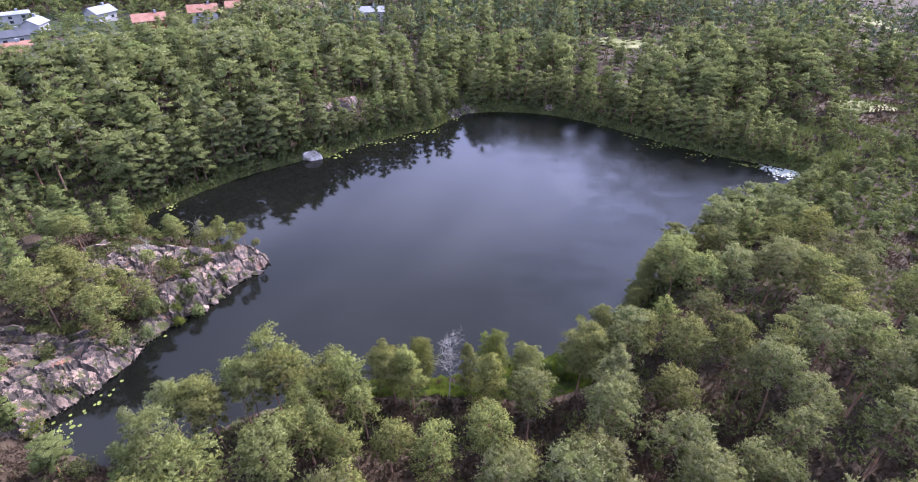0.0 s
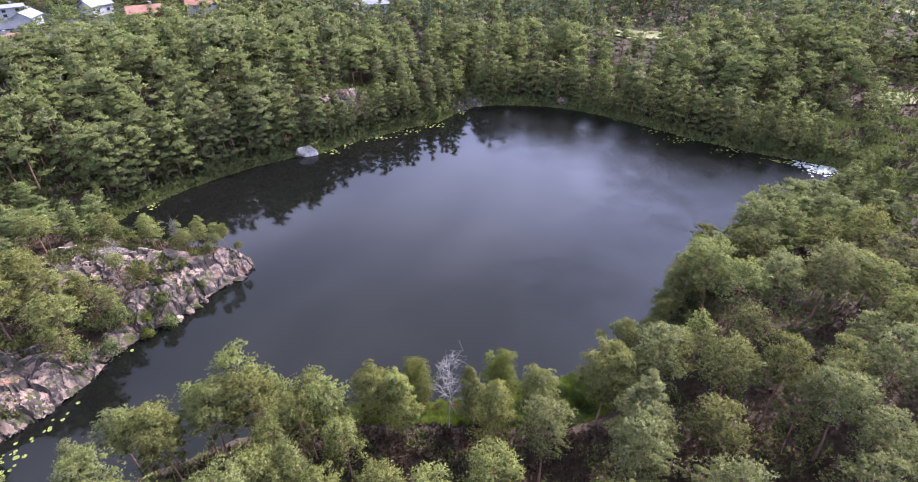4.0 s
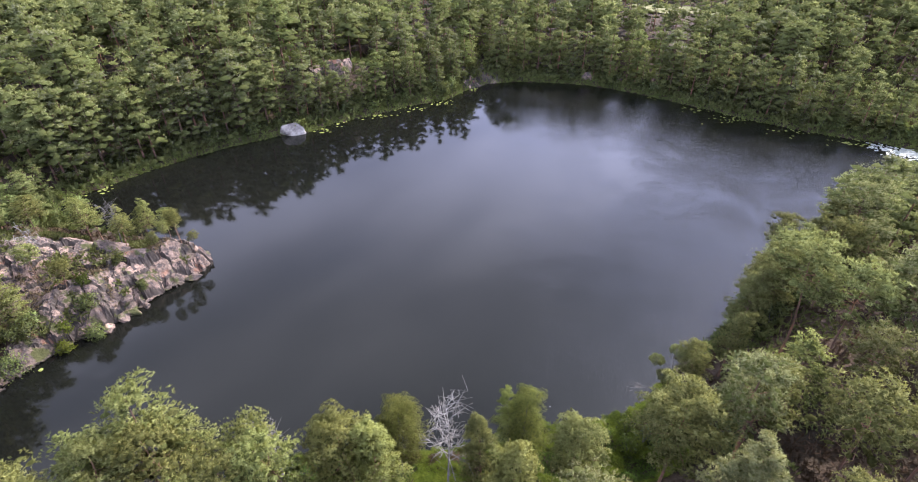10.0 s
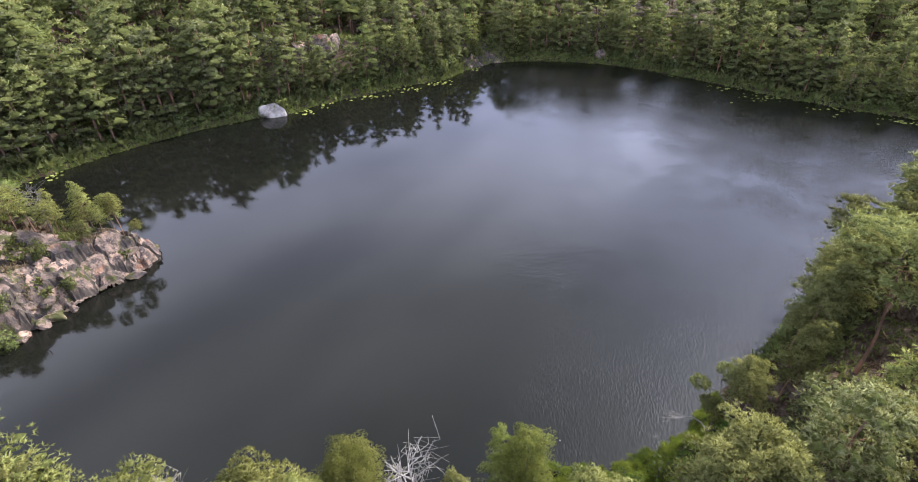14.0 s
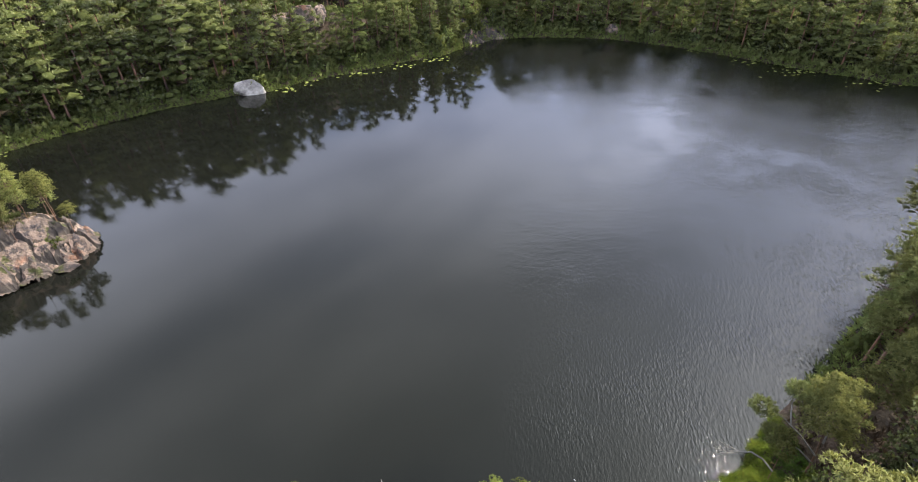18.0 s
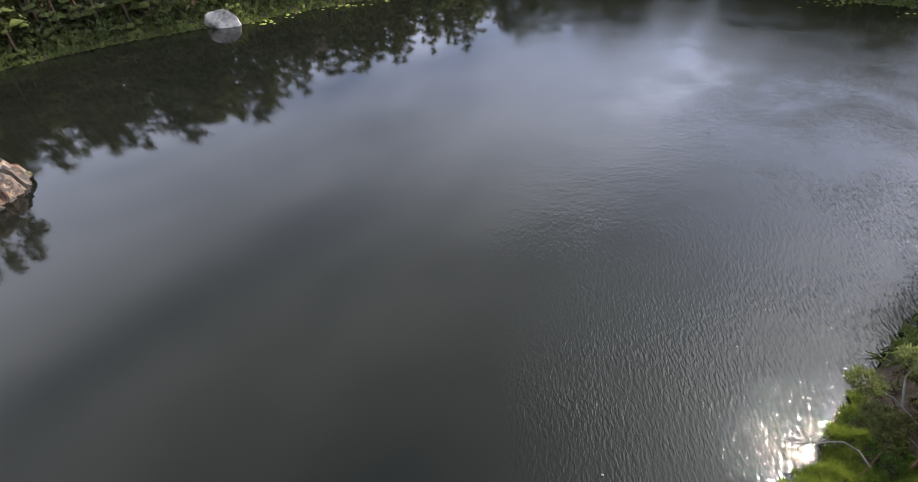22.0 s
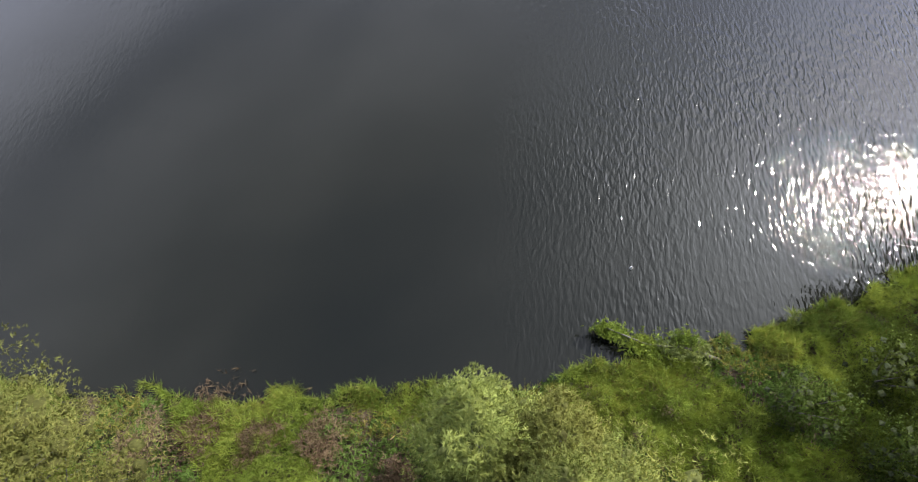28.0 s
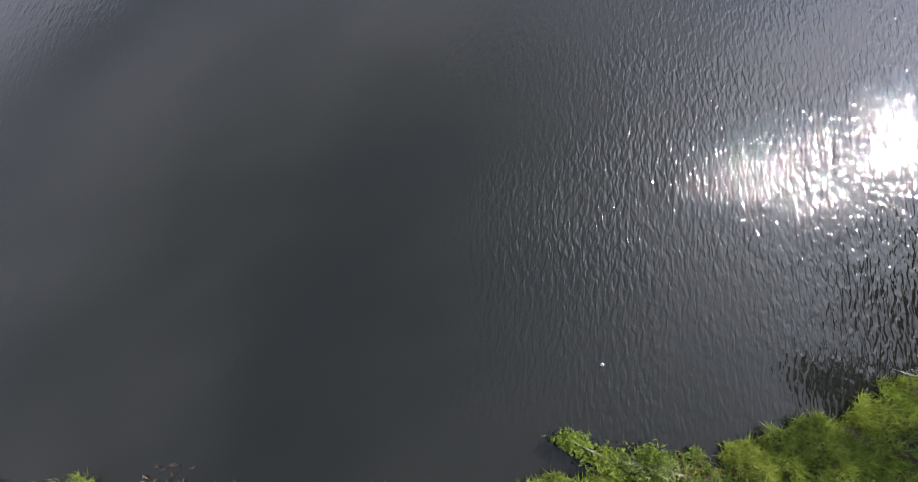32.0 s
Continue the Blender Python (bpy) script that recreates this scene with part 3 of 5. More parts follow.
def pine_crown(rng, spread, low, high, tip, levels, whorl, pads, n, length, width, blades, solid, at, thick=0.42, sides=7, size=1.0, round_=0.5):
    """All the needles of a pine, whorl over whorl, from the lowest bough to the leader.
    at(z) is the trunk's axis. Gives verts, faces, normals and the boughs' ends."""
    lens, cs, ds, boughs = [], [], [], []
    ang = rng.uniform(0, 6.28)
    for i in range(levels):
        q = (i + rng.uniform(0.2, 0.8)) / levels
        dome = math.sqrt(max(0.05, 1 - ((q - 0.28) / 0.80) ** 2))
        cone = (1 - q) ** 0.75 * 0.95 + 0.10
        r = spread * (dome * (1 - tip) + cone * tip)
        count = max(3, round(whorl * (0.45 + 0.65 * r / spread)))
        for k in range(count):
            ang += 6.2832 / count + rng.normal(0, 0.25)
            reach = r * rng.uniform(0.68, 1.14)
            z = low + (high - low) * min(1.0, max(0.0, q + rng.normal(0, 0.35 / levels)))
            way = np.array([math.cos(ang), math.sin(ang), 0.0])
            side = np.array([-way[1], way[0], 0.0])
            base = at(z)
            rise = reach * (0.05 + 0.35 * q + rng.normal(0, 0.06))
            if q < 0.5:
                boughs.append((base, base + way * reach * 0.45 + (0, 0, 0.25 * rise), base + way * reach * 0.9 + (0, 0, rise)))
            for j in range(pads):
                g = (0.80, 0.42, 0.66, 0.95)[j % 4] * rng.uniform(0.9, 1.08)
                px = (0.17 * spread + 0.20 * reach) * rng.uniform(0.75, 1.25) * (1.25 if pads < 2 else 1.0) * size
                c = base + way * reach * g + side * rng.normal(0, 0.24 if j else 0.08) * reach + (0, 0, rise * g + rng.normal(0, 0.16))
                one, p, d = pad(rng, c, way, px, px * thick * rng.uniform(0.8, 1.25), n, solid, sides)
                lens.append(one), cs.append(p), ds.append(d)
        ang += 1.3
    for j in range(3):
        c = at(high) + (rng.normal(0, 0.10) * spread * (1 - tip), rng.normal(0, 0.10) * spread * (1 - tip), -0.32 * j * (0.4 + tip))
        one, p, d = pad(rng, c, np.array([math.cos(ang + 2 * j), math.sin(ang + 2 * j), 0.0]), spread * (0.20 + 0.05 * j) * (1.25 - 0.5 * tip), spread * 0.15 * (1 + tip), n, solid, sides)
        lens.append(one), cs.append(p), ds.append(d)
    mid = np.array([0, 0, low + 0.30 * (high - low)])
    c, d = np.concatenate(cs), np.concatenate(ds)
    leaf = sprays(rng, c, d, length, width, blades)
    soft = unit(np.repeat(d, blades * 3, 0) + np.repeat(rng.normal(0, 0.30, (len(leaf[1]), 3)), 3, 0))
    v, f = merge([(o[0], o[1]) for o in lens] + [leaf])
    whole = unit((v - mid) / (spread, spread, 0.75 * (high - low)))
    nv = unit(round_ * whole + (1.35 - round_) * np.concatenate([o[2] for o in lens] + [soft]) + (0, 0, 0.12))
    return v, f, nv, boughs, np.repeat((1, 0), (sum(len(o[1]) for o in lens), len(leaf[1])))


def pine_parts(seed, height, spread, start, tip, levels, whorl, pads, n, length, width, blades, lean=0.35, solid=0.62, sides=8, stout=0.45, dead=4, thick=0.5, size=0.62):
    """Trunk, limbs and crown of a pine. tip: 0 a broad rounded top, 1 a pointed one."""
    rng = np.random.default_rng(seed)
    k = np.linspace(0, 1, 7)
    bend, wob = rng.normal(0, lean, 2), rng.normal(0, 0.12, (7, 2))
    path = np.stack([bend[0] * k ** 2 + wob[:, 0] * k, bend[1] * k ** 2 + wob[:, 1] * k, height * 0.96 * k - 0.4 * (1 - k)], 1)
    r0 = 0.0085 * height + 0.02
    trunk = tube(path, r0 * (1 - 0.85 * k) * np.where(k == 0, 1.35, 1), sides)

    def at(z):
        return np.array([np.interp(z, path[:, 2], path[:, j]) for j in range(3)])

    v, f, nv, boughs, inner = pine_crown(rng, spread, start * height, height * 0.96, tip, levels, whorl, pads, n, length, width, blades, solid, at, thick, 7, size)
    wood = []
    for a, b, c in boughs:
        rb = r0 * (1 - 0.8 * a[2] / height) * stout
        wood.append(tube([a, b + rng.normal(0, 0.06, 3), c], [rb, rb * 0.6, rb * 0.2], 4))
    for _ in range(dead):
        z, w = height * rng.uniform(0.5 * start, start + 0.05), rng.uniform(0, 6.28)
        a, reach = at(z), spread * rng.uniform(0.25, 0.55)
        wood.append(tube([a, a + (math.cos(w) * reach * 0.6, math.sin(w) * reach * 0.6, rng.normal(0, 0.15)), a + (math.cos(w + 0.3) * reach, math.sin(w + 0.3) * reach, rng.normal(-0.1, 0.2))], [r0 * 0.2, r0 * 0.13, r0 * 0.05], 4))
    return trunk, wood, (v, f, nv, inner)


def leafy_parts(seed, height, spread, sprays_n, size, stems=3, low=0.15, blades=2):
    """A birch or alder: several stems and rounded sprays of small leaves."""
    rng = np.random.default_rng(seed)
    stem, hearts, cs, ds = [], [], [], []
    for s in range(stems):
        a = 6.28 * s / stems + rng.uniform(0, 1)
        out = spread * (0.45 if stems > 1 else 0.1)
        k = np.linspace(0, 1, 5)
        path = np.stack([math.cos(a) * out * k ** 1.3, math.sin(a) * out * k ** 1.3, height * rng.uniform(0.8, 0.98) * k - 0.25 * (1 - k)], 1)
        stem.append(tube(path, (0.012 * height + 0.015) * (1 - 0.85 * k), 5))
        for i in range(10):
            q = low + (1 - low) * (i + 0.6) / 10
            b = np.array([np.interp(q, k, path[:, j]) for j in range(3)])
            an = rng.uniform(0, 6.28)
            r = spread * (0.75 - 0.5 * abs(q - 0.5)) * (1.1 - 0.6 * q) * rng.uniform(0.5, 1.0)
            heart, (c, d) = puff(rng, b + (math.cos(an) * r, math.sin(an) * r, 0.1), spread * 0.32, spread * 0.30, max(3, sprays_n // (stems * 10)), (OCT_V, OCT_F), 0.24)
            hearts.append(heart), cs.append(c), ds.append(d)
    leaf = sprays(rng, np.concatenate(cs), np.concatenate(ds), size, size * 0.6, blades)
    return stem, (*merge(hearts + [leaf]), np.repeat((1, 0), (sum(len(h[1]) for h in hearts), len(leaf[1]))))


# Near pines: a few shapes, each with trunk, limbs and crown; copies share the meshes.
def tree_meshes(parts, bark, leaves):
    trunk, wood, crown = parts
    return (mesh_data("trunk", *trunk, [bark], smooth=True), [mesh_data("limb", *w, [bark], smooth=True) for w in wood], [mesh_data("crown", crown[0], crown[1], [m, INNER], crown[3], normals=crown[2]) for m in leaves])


NEAR = []
TIPS = (0.1, 0.25, 0.0, 0.45, 0.15, 0.6, 0.3, 0.05, 0.5, 0.2)
CROWN_FROM = (0.57, 0.50, 0.62, 0.44, 0.56, 0.38, 0.50, 0.61, 0.46, 0.54)
for i in range(10):
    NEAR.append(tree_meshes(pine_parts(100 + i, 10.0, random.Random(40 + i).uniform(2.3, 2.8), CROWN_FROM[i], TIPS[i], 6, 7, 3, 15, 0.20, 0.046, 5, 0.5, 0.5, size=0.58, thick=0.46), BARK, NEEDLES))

# The same with finer needles, for the trees that the flight passes low over.
MID = []
for i in range(4):
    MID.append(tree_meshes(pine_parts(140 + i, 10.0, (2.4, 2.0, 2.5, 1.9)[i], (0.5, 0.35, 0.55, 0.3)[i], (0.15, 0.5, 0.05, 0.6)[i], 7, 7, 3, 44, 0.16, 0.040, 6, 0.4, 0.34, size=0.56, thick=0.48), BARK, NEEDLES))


def low_pass(x, y):
    return (-9 < x < 15 and y > 32) or (15 <= x < 24 and y > 44)


def pine(shape, shade, x, y, height, turn, label, wide=1.0, group="pines near the water"):
    s = height / 10.0
    root = new("pine_tree")
    root.matrix_basis = pose(x, y, ground_z(x, y), 0, 0, turn) @ Matrix.Diagonal((s * wide, s * wide, s, 1))
    trunk, limbs, crowns = shape
    t = put("trunk", trunk, root)
    for me in limbs:
        put("limb", me, t)
    put("crown", crowns[shade], root)
    return tagged(root, label, "tree", group)


LABELS = ("green Scots pine with a rounded needle crown", "yellow-green Scots pine in full sun beside the lake", "grey-green Scots pine with a bare reddish trunk")

# Places that no wood grows on: x, y, radius.
BARE = [(-33, 57.5, 5.0), (-37, 58.5, 3.6), (-42, 56, 4.0), (-46.5, 54.8, 2.6), (-42.5, 39.5, 4.4), (-46.5, 40.5, 3.4), (-25, 109, 3.0), (-39, 114, 3.0), (0, 122.5, 2.4), (-29, 96, 2.2),
        (40, 133, 3), (-19, 28, 4.0), (-56, 184, 4), (-49, 187, 4)]
MEADOWS = [(51, 174, 8), (49, 162, 7), (62, 166, 5), (92, 120, 5), (101, 125, 5), (89, 110, 6), (97, 114, 6), (70, 110, 3), (68, 103, 3.5), (84, 101, 3.5), (38, 138, 4), (150, 205, 8)]
HOUSES = [(-94, 171, 5), (-114.2, 139.2, 5), (-104, 147, 5), (-144, 181, 7), (-126, 156, 6), (-127.5, 168.5, 5), (-85.6, 189.7, 5), (-79, 203.7, 5), (-57.7, 199, 5), (-115.3, 182.3, 4.5), (-33.5, 203.7, 6.5)]
# Gardens and lanes lie open towards the lake.
HOUSES += [(a + 4.5, b - 7, 0.75 * r) for a, b, r in HOUSES]


def free(x, y):
    return all((x - a) ** 2 + (y - b) ** 2 > r * r for a, b, r in BARE + MEADOWS + HOUSES)


def edge_height(x, y, h):
    """Young growth round meadows and gardens: trees get lower towards their edge."""
    for a, b, r in MEADOWS:
        h = min(h, 3.5 + 0.9 * (math.hypot(x - a, y - b) - r))
    for a, b, r in HOUSES:
        h = min(h, 2.8 + 0.55 * (math.hypot(x - a, y - b) - r))
    return h


rng = np.random.default_rng(7)
# Trees known one by one: x, y, height, shape, shade, width.
KNOWN = [(-17.7, 35.0, 10.4, 1, 1, 1.05), (29.3, 60.9, 8.6, 7, 0, 0.9), (24.8, 54.6, 7.8, 2, 0, 1.0),
         (1.3, 36.8, 8.9, 3, 0, 0.75), (6.8, 36.8, 8.6, 0, 0, 1.0), (-6.3, 36.2, 8.6, 6, 1, 1.1), (-9.8, 34.6, 9.3, 1, 1, 1.0), (-25.4, 32.4, 8.2, 4, 1, 1.0), (-18.9, 32.8, 9.0, 0, 0, 1.0), (-16.0, 34.2, 9.4, 6, 1, 1.0), (-21.8, 30.8, 7.4, 2, 0, 1.1), (-15.2, 36.0, 8.0, 9, 1, 0.9), (-30.2, 31.4, 6.4, 5, 2, 1.0),
         (-27.6, 33.4, 8.2, 0, 2, 0.9), (-23.2, 32.6, 8.6, 9, 1, 1.05), (-20.6, 34.0, 8.2, 7, 1, 0.9), (-14.2, 31.2, 7.6, 4, 1, 1.0), (-12.6, 36.2, 7.8, 2, 1, 0.9),
         (-11.7, 33.2, 8.4, 6, 1, 1.1), (-9.3, 27.4, 6.6, 0, 1, 1.1), (-5.8, 28.0, 7.8, 1, 1, 1.1), (-4.4, 35.4, 8.6, 9, 1, 1.1), (10.3, 27.0, 6.8, 2, 1, 1.1), (4.6, 26.4, 6.6, 7, 1, 1.2), (19.4, 31.6, 8.4, 2, 0, 1.1),
         (19.8, 47.6, 7.0, 9, 0, 1.0), (22.6, 52.2, 7.0, 5, 0, 0.95), (24.4, 55.0, 7.0, 3, 2, 0.9), (21.6, 50.4, 9.2, 1, 0, 0.95), (23.8, 52.4, 9.2, 4, 0, 1.0), (27.0, 55.4, 8.8, 6, 0, 1.0), (28.8, 57.2, 8.4, 0, 0, 1.0), (32.6, 61.0, 8.8, 3, 0, 1.0),
         (-39.6, 45.4, 7.6, 0, 1, 1.5), (-42.4, 47.6, 8.4, 1, 1, 1.4), (-45.2, 44.6, 8.0, 6, 1, 1.4), (-38.9, 43.4, 5.4, 5, 1, 1.4), (-48.6, 47.0, 8.2, 3, 1, 1.3), (-36.2, 53.8, 3.0, 2, 1, 1.3), (-31, 63.6, 4.0, 2, 1, 0.9), (-28.9, 62.4, 2.4, 7, 1, 1.1), (-34.3, 60.2, 3.8, 2, 1, 1.2), (-33.4, 63.4, 5.6, 5, 1, 0.8),
         (-36.5, 63.0, 5.0, 5, 1, 0.9), (-38.6, 61.4, 5.4, 3, 1, 1.0), (-30.6, 61.0, 3.2, 2, 1, 0.8), (-39.2, 54.4, 3.4, 2, 1, 1.3), (-30.9, 59.7, 3.2, 2, 0, 0.8), (-30.4, 62.9, 4.4, 2, 1, 0.75),
         (-35.4, 65.0, 4.6, 5, 1, 1.3), (-32.6, 64.6, 4.2, 3, 1, 1.2), (-39.8, 64.0, 5.2, 8, 1, 1.3), (-43.2, 60.4, 4.6, 6, 1, 1.3), 
         (-40.4, 50.6, 6.4, 5, 1, 1.4), (-45.4, 49.4, 8.0, 4, 1, 1.3), (-38.0, 49.6, 4.4, 8, 1, 1.2), (-46.6, 51.0, 6.0, 6, 1, 1.3), (-49.8, 58.0, 5.8, 0, 1, 1.4)]
taken = [(k[0], k[1]) for k in KNOWN] + [(3.83, 38.6), (-0.85, 36.3), (16.4, 45.2), (14.8, 45.0)]
for x, y, h, kind, shade, wide in KNOWN:
    pine(MID[kind % 4] if low_pass(x, y) else NEAR[kind], shade, x, y, h, rng.uniform(0, 360), LABELS[shade], wide)

# The wood: a jittered lattice over all land that the flight shows.
cells = []
step = 4.5
for gy_ in np.arange(6, 246, step):
    for gx_ in np.arange(-190, 170, step):
        x, y = gx_ + rng.uniform(-1.7, 1.7), gy_ + rng.uniform(-1.7, 1.7)
        if abs(x) < 0.98 * (y + 25) + 6:
            cells.append((x, y))
cells = np.array(cells)
dist = shore_distance(cells[:, 0], cells[:, 1])
near_list, far_list = [], []
for (x, y), d in zip(cells, dist):
    if d < 1.3 or not free(x, y) or any((x - a) ** 2 + (y - b) ** 2 < 5.5 for a, b in taken) or (abs(x + 0.85) < 2.2 and 28 < y < 36.5):
        continue
    if -14 < x < 16.5 and d < 5.2 and y < 50:
        continue
    luck = rng.uniform()
    if y < 60 and x > -26 and rng.uniform() < 0.06:
        continue
    if (y < 34 and -36 < x < 0 and luck < (0.5 if x < -14 else 0.12)) or (x > 66 and y > 80 and luck < (0.4 if x > 82 else 0.15)) or (x < -95 and y > 130 and luck < 0.12):
        continue
    if wavy(x, y, 14, 2.0) > 0.55 and luck < 0.4:
        continue
    if y < 60 and x > -26 and d < (40 if y < 36 else 26) and x < 48 and len(near_list) < 190:
        near_list.append((x, y, d))
    else:
        far_list.append((x, y, d))
for x, y, d in near_list:
    # Dull needles carry the deep shade of the southern stand in their colour.
    shade = 2 if y < 34 and x > 4 else int(rng.choice(3, p=(0.45, 0.12, 0.43) if x > 8 else (0.3, 0.6, 0.1)))
    pine(MID[int(rng.integers(0, 4))] if low_pass(x, y) else NEAR[int(rng.integers(0, 10))], shade, x, y, rng.uniform(7.6, 10.8) * (0.85 if d < 3 else 1), rng.uniform(0, 360), LABELS[shade], rng.uniform(0.9, 1.25))


# Far wood: simpler trees, joined; finer ones on the shores that face the flight.
def far_pine(seed, spread, start, tip, levels, whorl, pads, n, length, width):
    """Trunk and full crown of a tree that stays far off."""
    rng = np.random.default_rng(seed)
    bend = rng.normal(0, 0.35, 2)
    k = np.linspace(0, 1, 4)
    trunk = tube(np.stack([bend[0] * k ** 2, bend[1] * k ** 2, 9.4 * k - 0.4 * (1 - k)], 1), 0.15 * (1 - 0.85 * k), 4)

    def at(z):
        return np.array([bend[0] * (z / 9.4) ** 2, bend[1] * (z / 9.4) ** 2, z])

    return trunk, pine_crown(rng, spread, 10 * start, 9.6, tip, levels, whorl, pads, n, length, width, 2, 0.80, at, 0.55, 5, 0.85 if pads > 1 else 1.0, 0.8)


def far_shapes(seed, levels, whorl, pads, n, length, width):
    return [far_pine(seed + i, (2.3, 2.1, 2.5, 2.0, 2.3, 2.6, 2.0, 2.3, 1.6, 1.5)[i], (0.24, 0.05, 0.32, 0.04, 0.20, 0.42, 0.05, 0.28, 0.05, 0.05)[i],
                     (0.35, 0.6, 0.2, 0.7, 0.45, 0.05, 0.65, 0.3, 0.95, 1.0)[i], levels, whorl, pads, n, length, width) for i in range(10)]


FINE, COARSE = far_shapes(300, 7, 6, 2, 13, 0.25, 0.085), far_shapes(320, 6, 5, 1, 9, 0.38, 0.16)
FARTHEST = far_shapes(340, 5, 4, 1, 5, 0.62, 0.27)


def wood_mass(name, spots, label):
    vs, fs, ms, ns, n = [], [], [], [], 0
    for x, y, d, z in spots:
        low = x < -27 and y < 74
        village = x < -85 and y > 125
        spruce = (y > 150 and x > -45) and rng.uniform() < 0.7
        leafy = rng.uniform() < (0.25 if low else 0.75 if village else 0.05)
        kind = int(rng.integers(8, 10)) if spruce else int(rng.choice((1, 3, 6))) if d < 9 and rng.uniform() < 0.75 else int(rng.integers(0, 8))
        trunk, crown = (FINE if d < 13 and y < 130 or y < 66 else COARSE if y < 150 else FARTHEST)[kind]
        h = rng.uniform(4.5, 7.5) if low else rng.uniform(9.5, 12.5) if x < -30 else rng.uniform(7.0, 9.0) if x < 4 and d < 14 else rng.uniform(7.5, 10.5) if d < 8 else rng.uniform(8.5, 12.0)
        if x > 40 and y < 95:
            h = min(h, max(3.6, 9.0 - 0.5 * (x - 43)))
        h = max(1.6, edge_height(x, y, h))
        s, w = h / 10, max(h, 5.5) / 10 * rng.uniform(0.9, 1.25)
        a = rng.uniform(0, 6.28)
        rot = np.array([[math.cos(a) * w, -math.sin(a) * w, 0], [math.sin(a) * w, math.cos(a) * w, 0], [0, 0, s]])
        at = np.array([x, y, z])
        shade = 4 if spruce else 5 if leafy else int(rng.choice(3, p=(0.2, 0.75, 0.05) if low else (0.45, 0.25, 0.30))) + 1
        tq = trunk[1]
        tt = np.concatenate([tq[:, [0, 1, 2]], tq[:, [0, 2, 3]]])
        round_ = trunk[0] * (1, 1, 0) - trunk[0][:4].mean(0) * (1, 1, 0)
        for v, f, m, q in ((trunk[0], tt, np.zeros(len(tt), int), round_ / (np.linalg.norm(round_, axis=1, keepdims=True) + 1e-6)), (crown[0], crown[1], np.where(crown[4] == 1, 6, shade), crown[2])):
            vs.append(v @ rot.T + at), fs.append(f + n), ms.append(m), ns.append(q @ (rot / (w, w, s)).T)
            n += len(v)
    ob = put(name, mesh_data(name, np.concatenate(vs), np.concatenate(fs), [BARK, *HAZY_PINE, SPRUCE, BIRCH, INNER], np.concatenate(ms), normals=np.concatenate(ns)))
    return tagged(ob, label, "wood", kind="stuff")


# A closer row along the left and far shores, whose boughs hang over the water.
for i in range(14, 45):
    (ax, ay), (bx, by) = SHORE[i], SHORE[i + 1]
    length = math.hypot(bx - ax, by - ay)
    for j in range(max(1, round(length / 2.2))):
        k, o = (j + rng.uniform(0.2, 0.8)) / max(1, round(length / 2.2)), rng.uniform(1.3, 2.6)
        x, y = ax + k * (bx - ax) + (by - ay) / length * o, ay + k * (by - ay) - (bx - ax) / length * o
        if free(x, y) and not (y < 62 and x > 0):
            far_list.append((x, y, o))
fx = np.array([(s[0], s[1]) for s in far_list])
far_list = [(x, y, d, z) for (x, y, d), z in zip(far_list, land(fx[:, 0], fx[:, 1]))]
wood_mass("pine_wood", [s for s in far_list if s[1] >= 74 or s[0] > -27], "dense mixed green pine wood covering the slopes round the lake")
wood_mass("low_pine_wood", [s for s in far_list if not (s[1] >= 74 or s[0] > -27)], "low yellow-green pines and bushes behind the rocky point")

# Trees and bushes right on the bank, seen from close above.
CLOSE = []
for i, (spread, start, tip, levels, whorl, n) in enumerate([(1.9, 0.35, 0.0, 9, 8, 115), (1.6, 0.12, 0.6, 11, 6, 80), (1.4, 0.10, 0.5, 10, 6, 78)]):
    CLOSE.append(tree_meshes(pine_parts(500 + i, 10.0, spread, start, tip, levels, whorl, 4, n, 0.072, 0.013, 6, 0.3, 0.26, 8, 0.22, 4, 0.7, 0.72 if i == 0 else 0.52), BARK_GREY, [YOUNG]))
pine(CLOSE[0], 0, -4.0, 38.5, 7.4, 30, "broad yellow-green pine leaning over the bank", 1.15, "bank pines")
pine(CLOSE[0], 0, 3.83, 38.6, 8.3, 140, "rounded light green pine at the top of the bank", 0.8, "bank pines")
pine(CLOSE[1], 0, 3.0, 39.75, 7.6, 0, "young pointed green pine on the grassy bank", 1.0, "bank pines")
pine(CLOSE[2], 0, 3.8, 39.7, 7.4, 100, "young green pine crowding its taller neighbour", 1.05, "bank pines")
pine(CLOSE[2], 0, 4.2, 39.7, 6.0, 210, "small young pine at the water's edge", 1.05, "bank pines")
pine(CLOSE[0], 0, -6.6, 39.3, 3.2, 80, "low spreading yellow-green pine on the bank", 1.5, "bank pines")


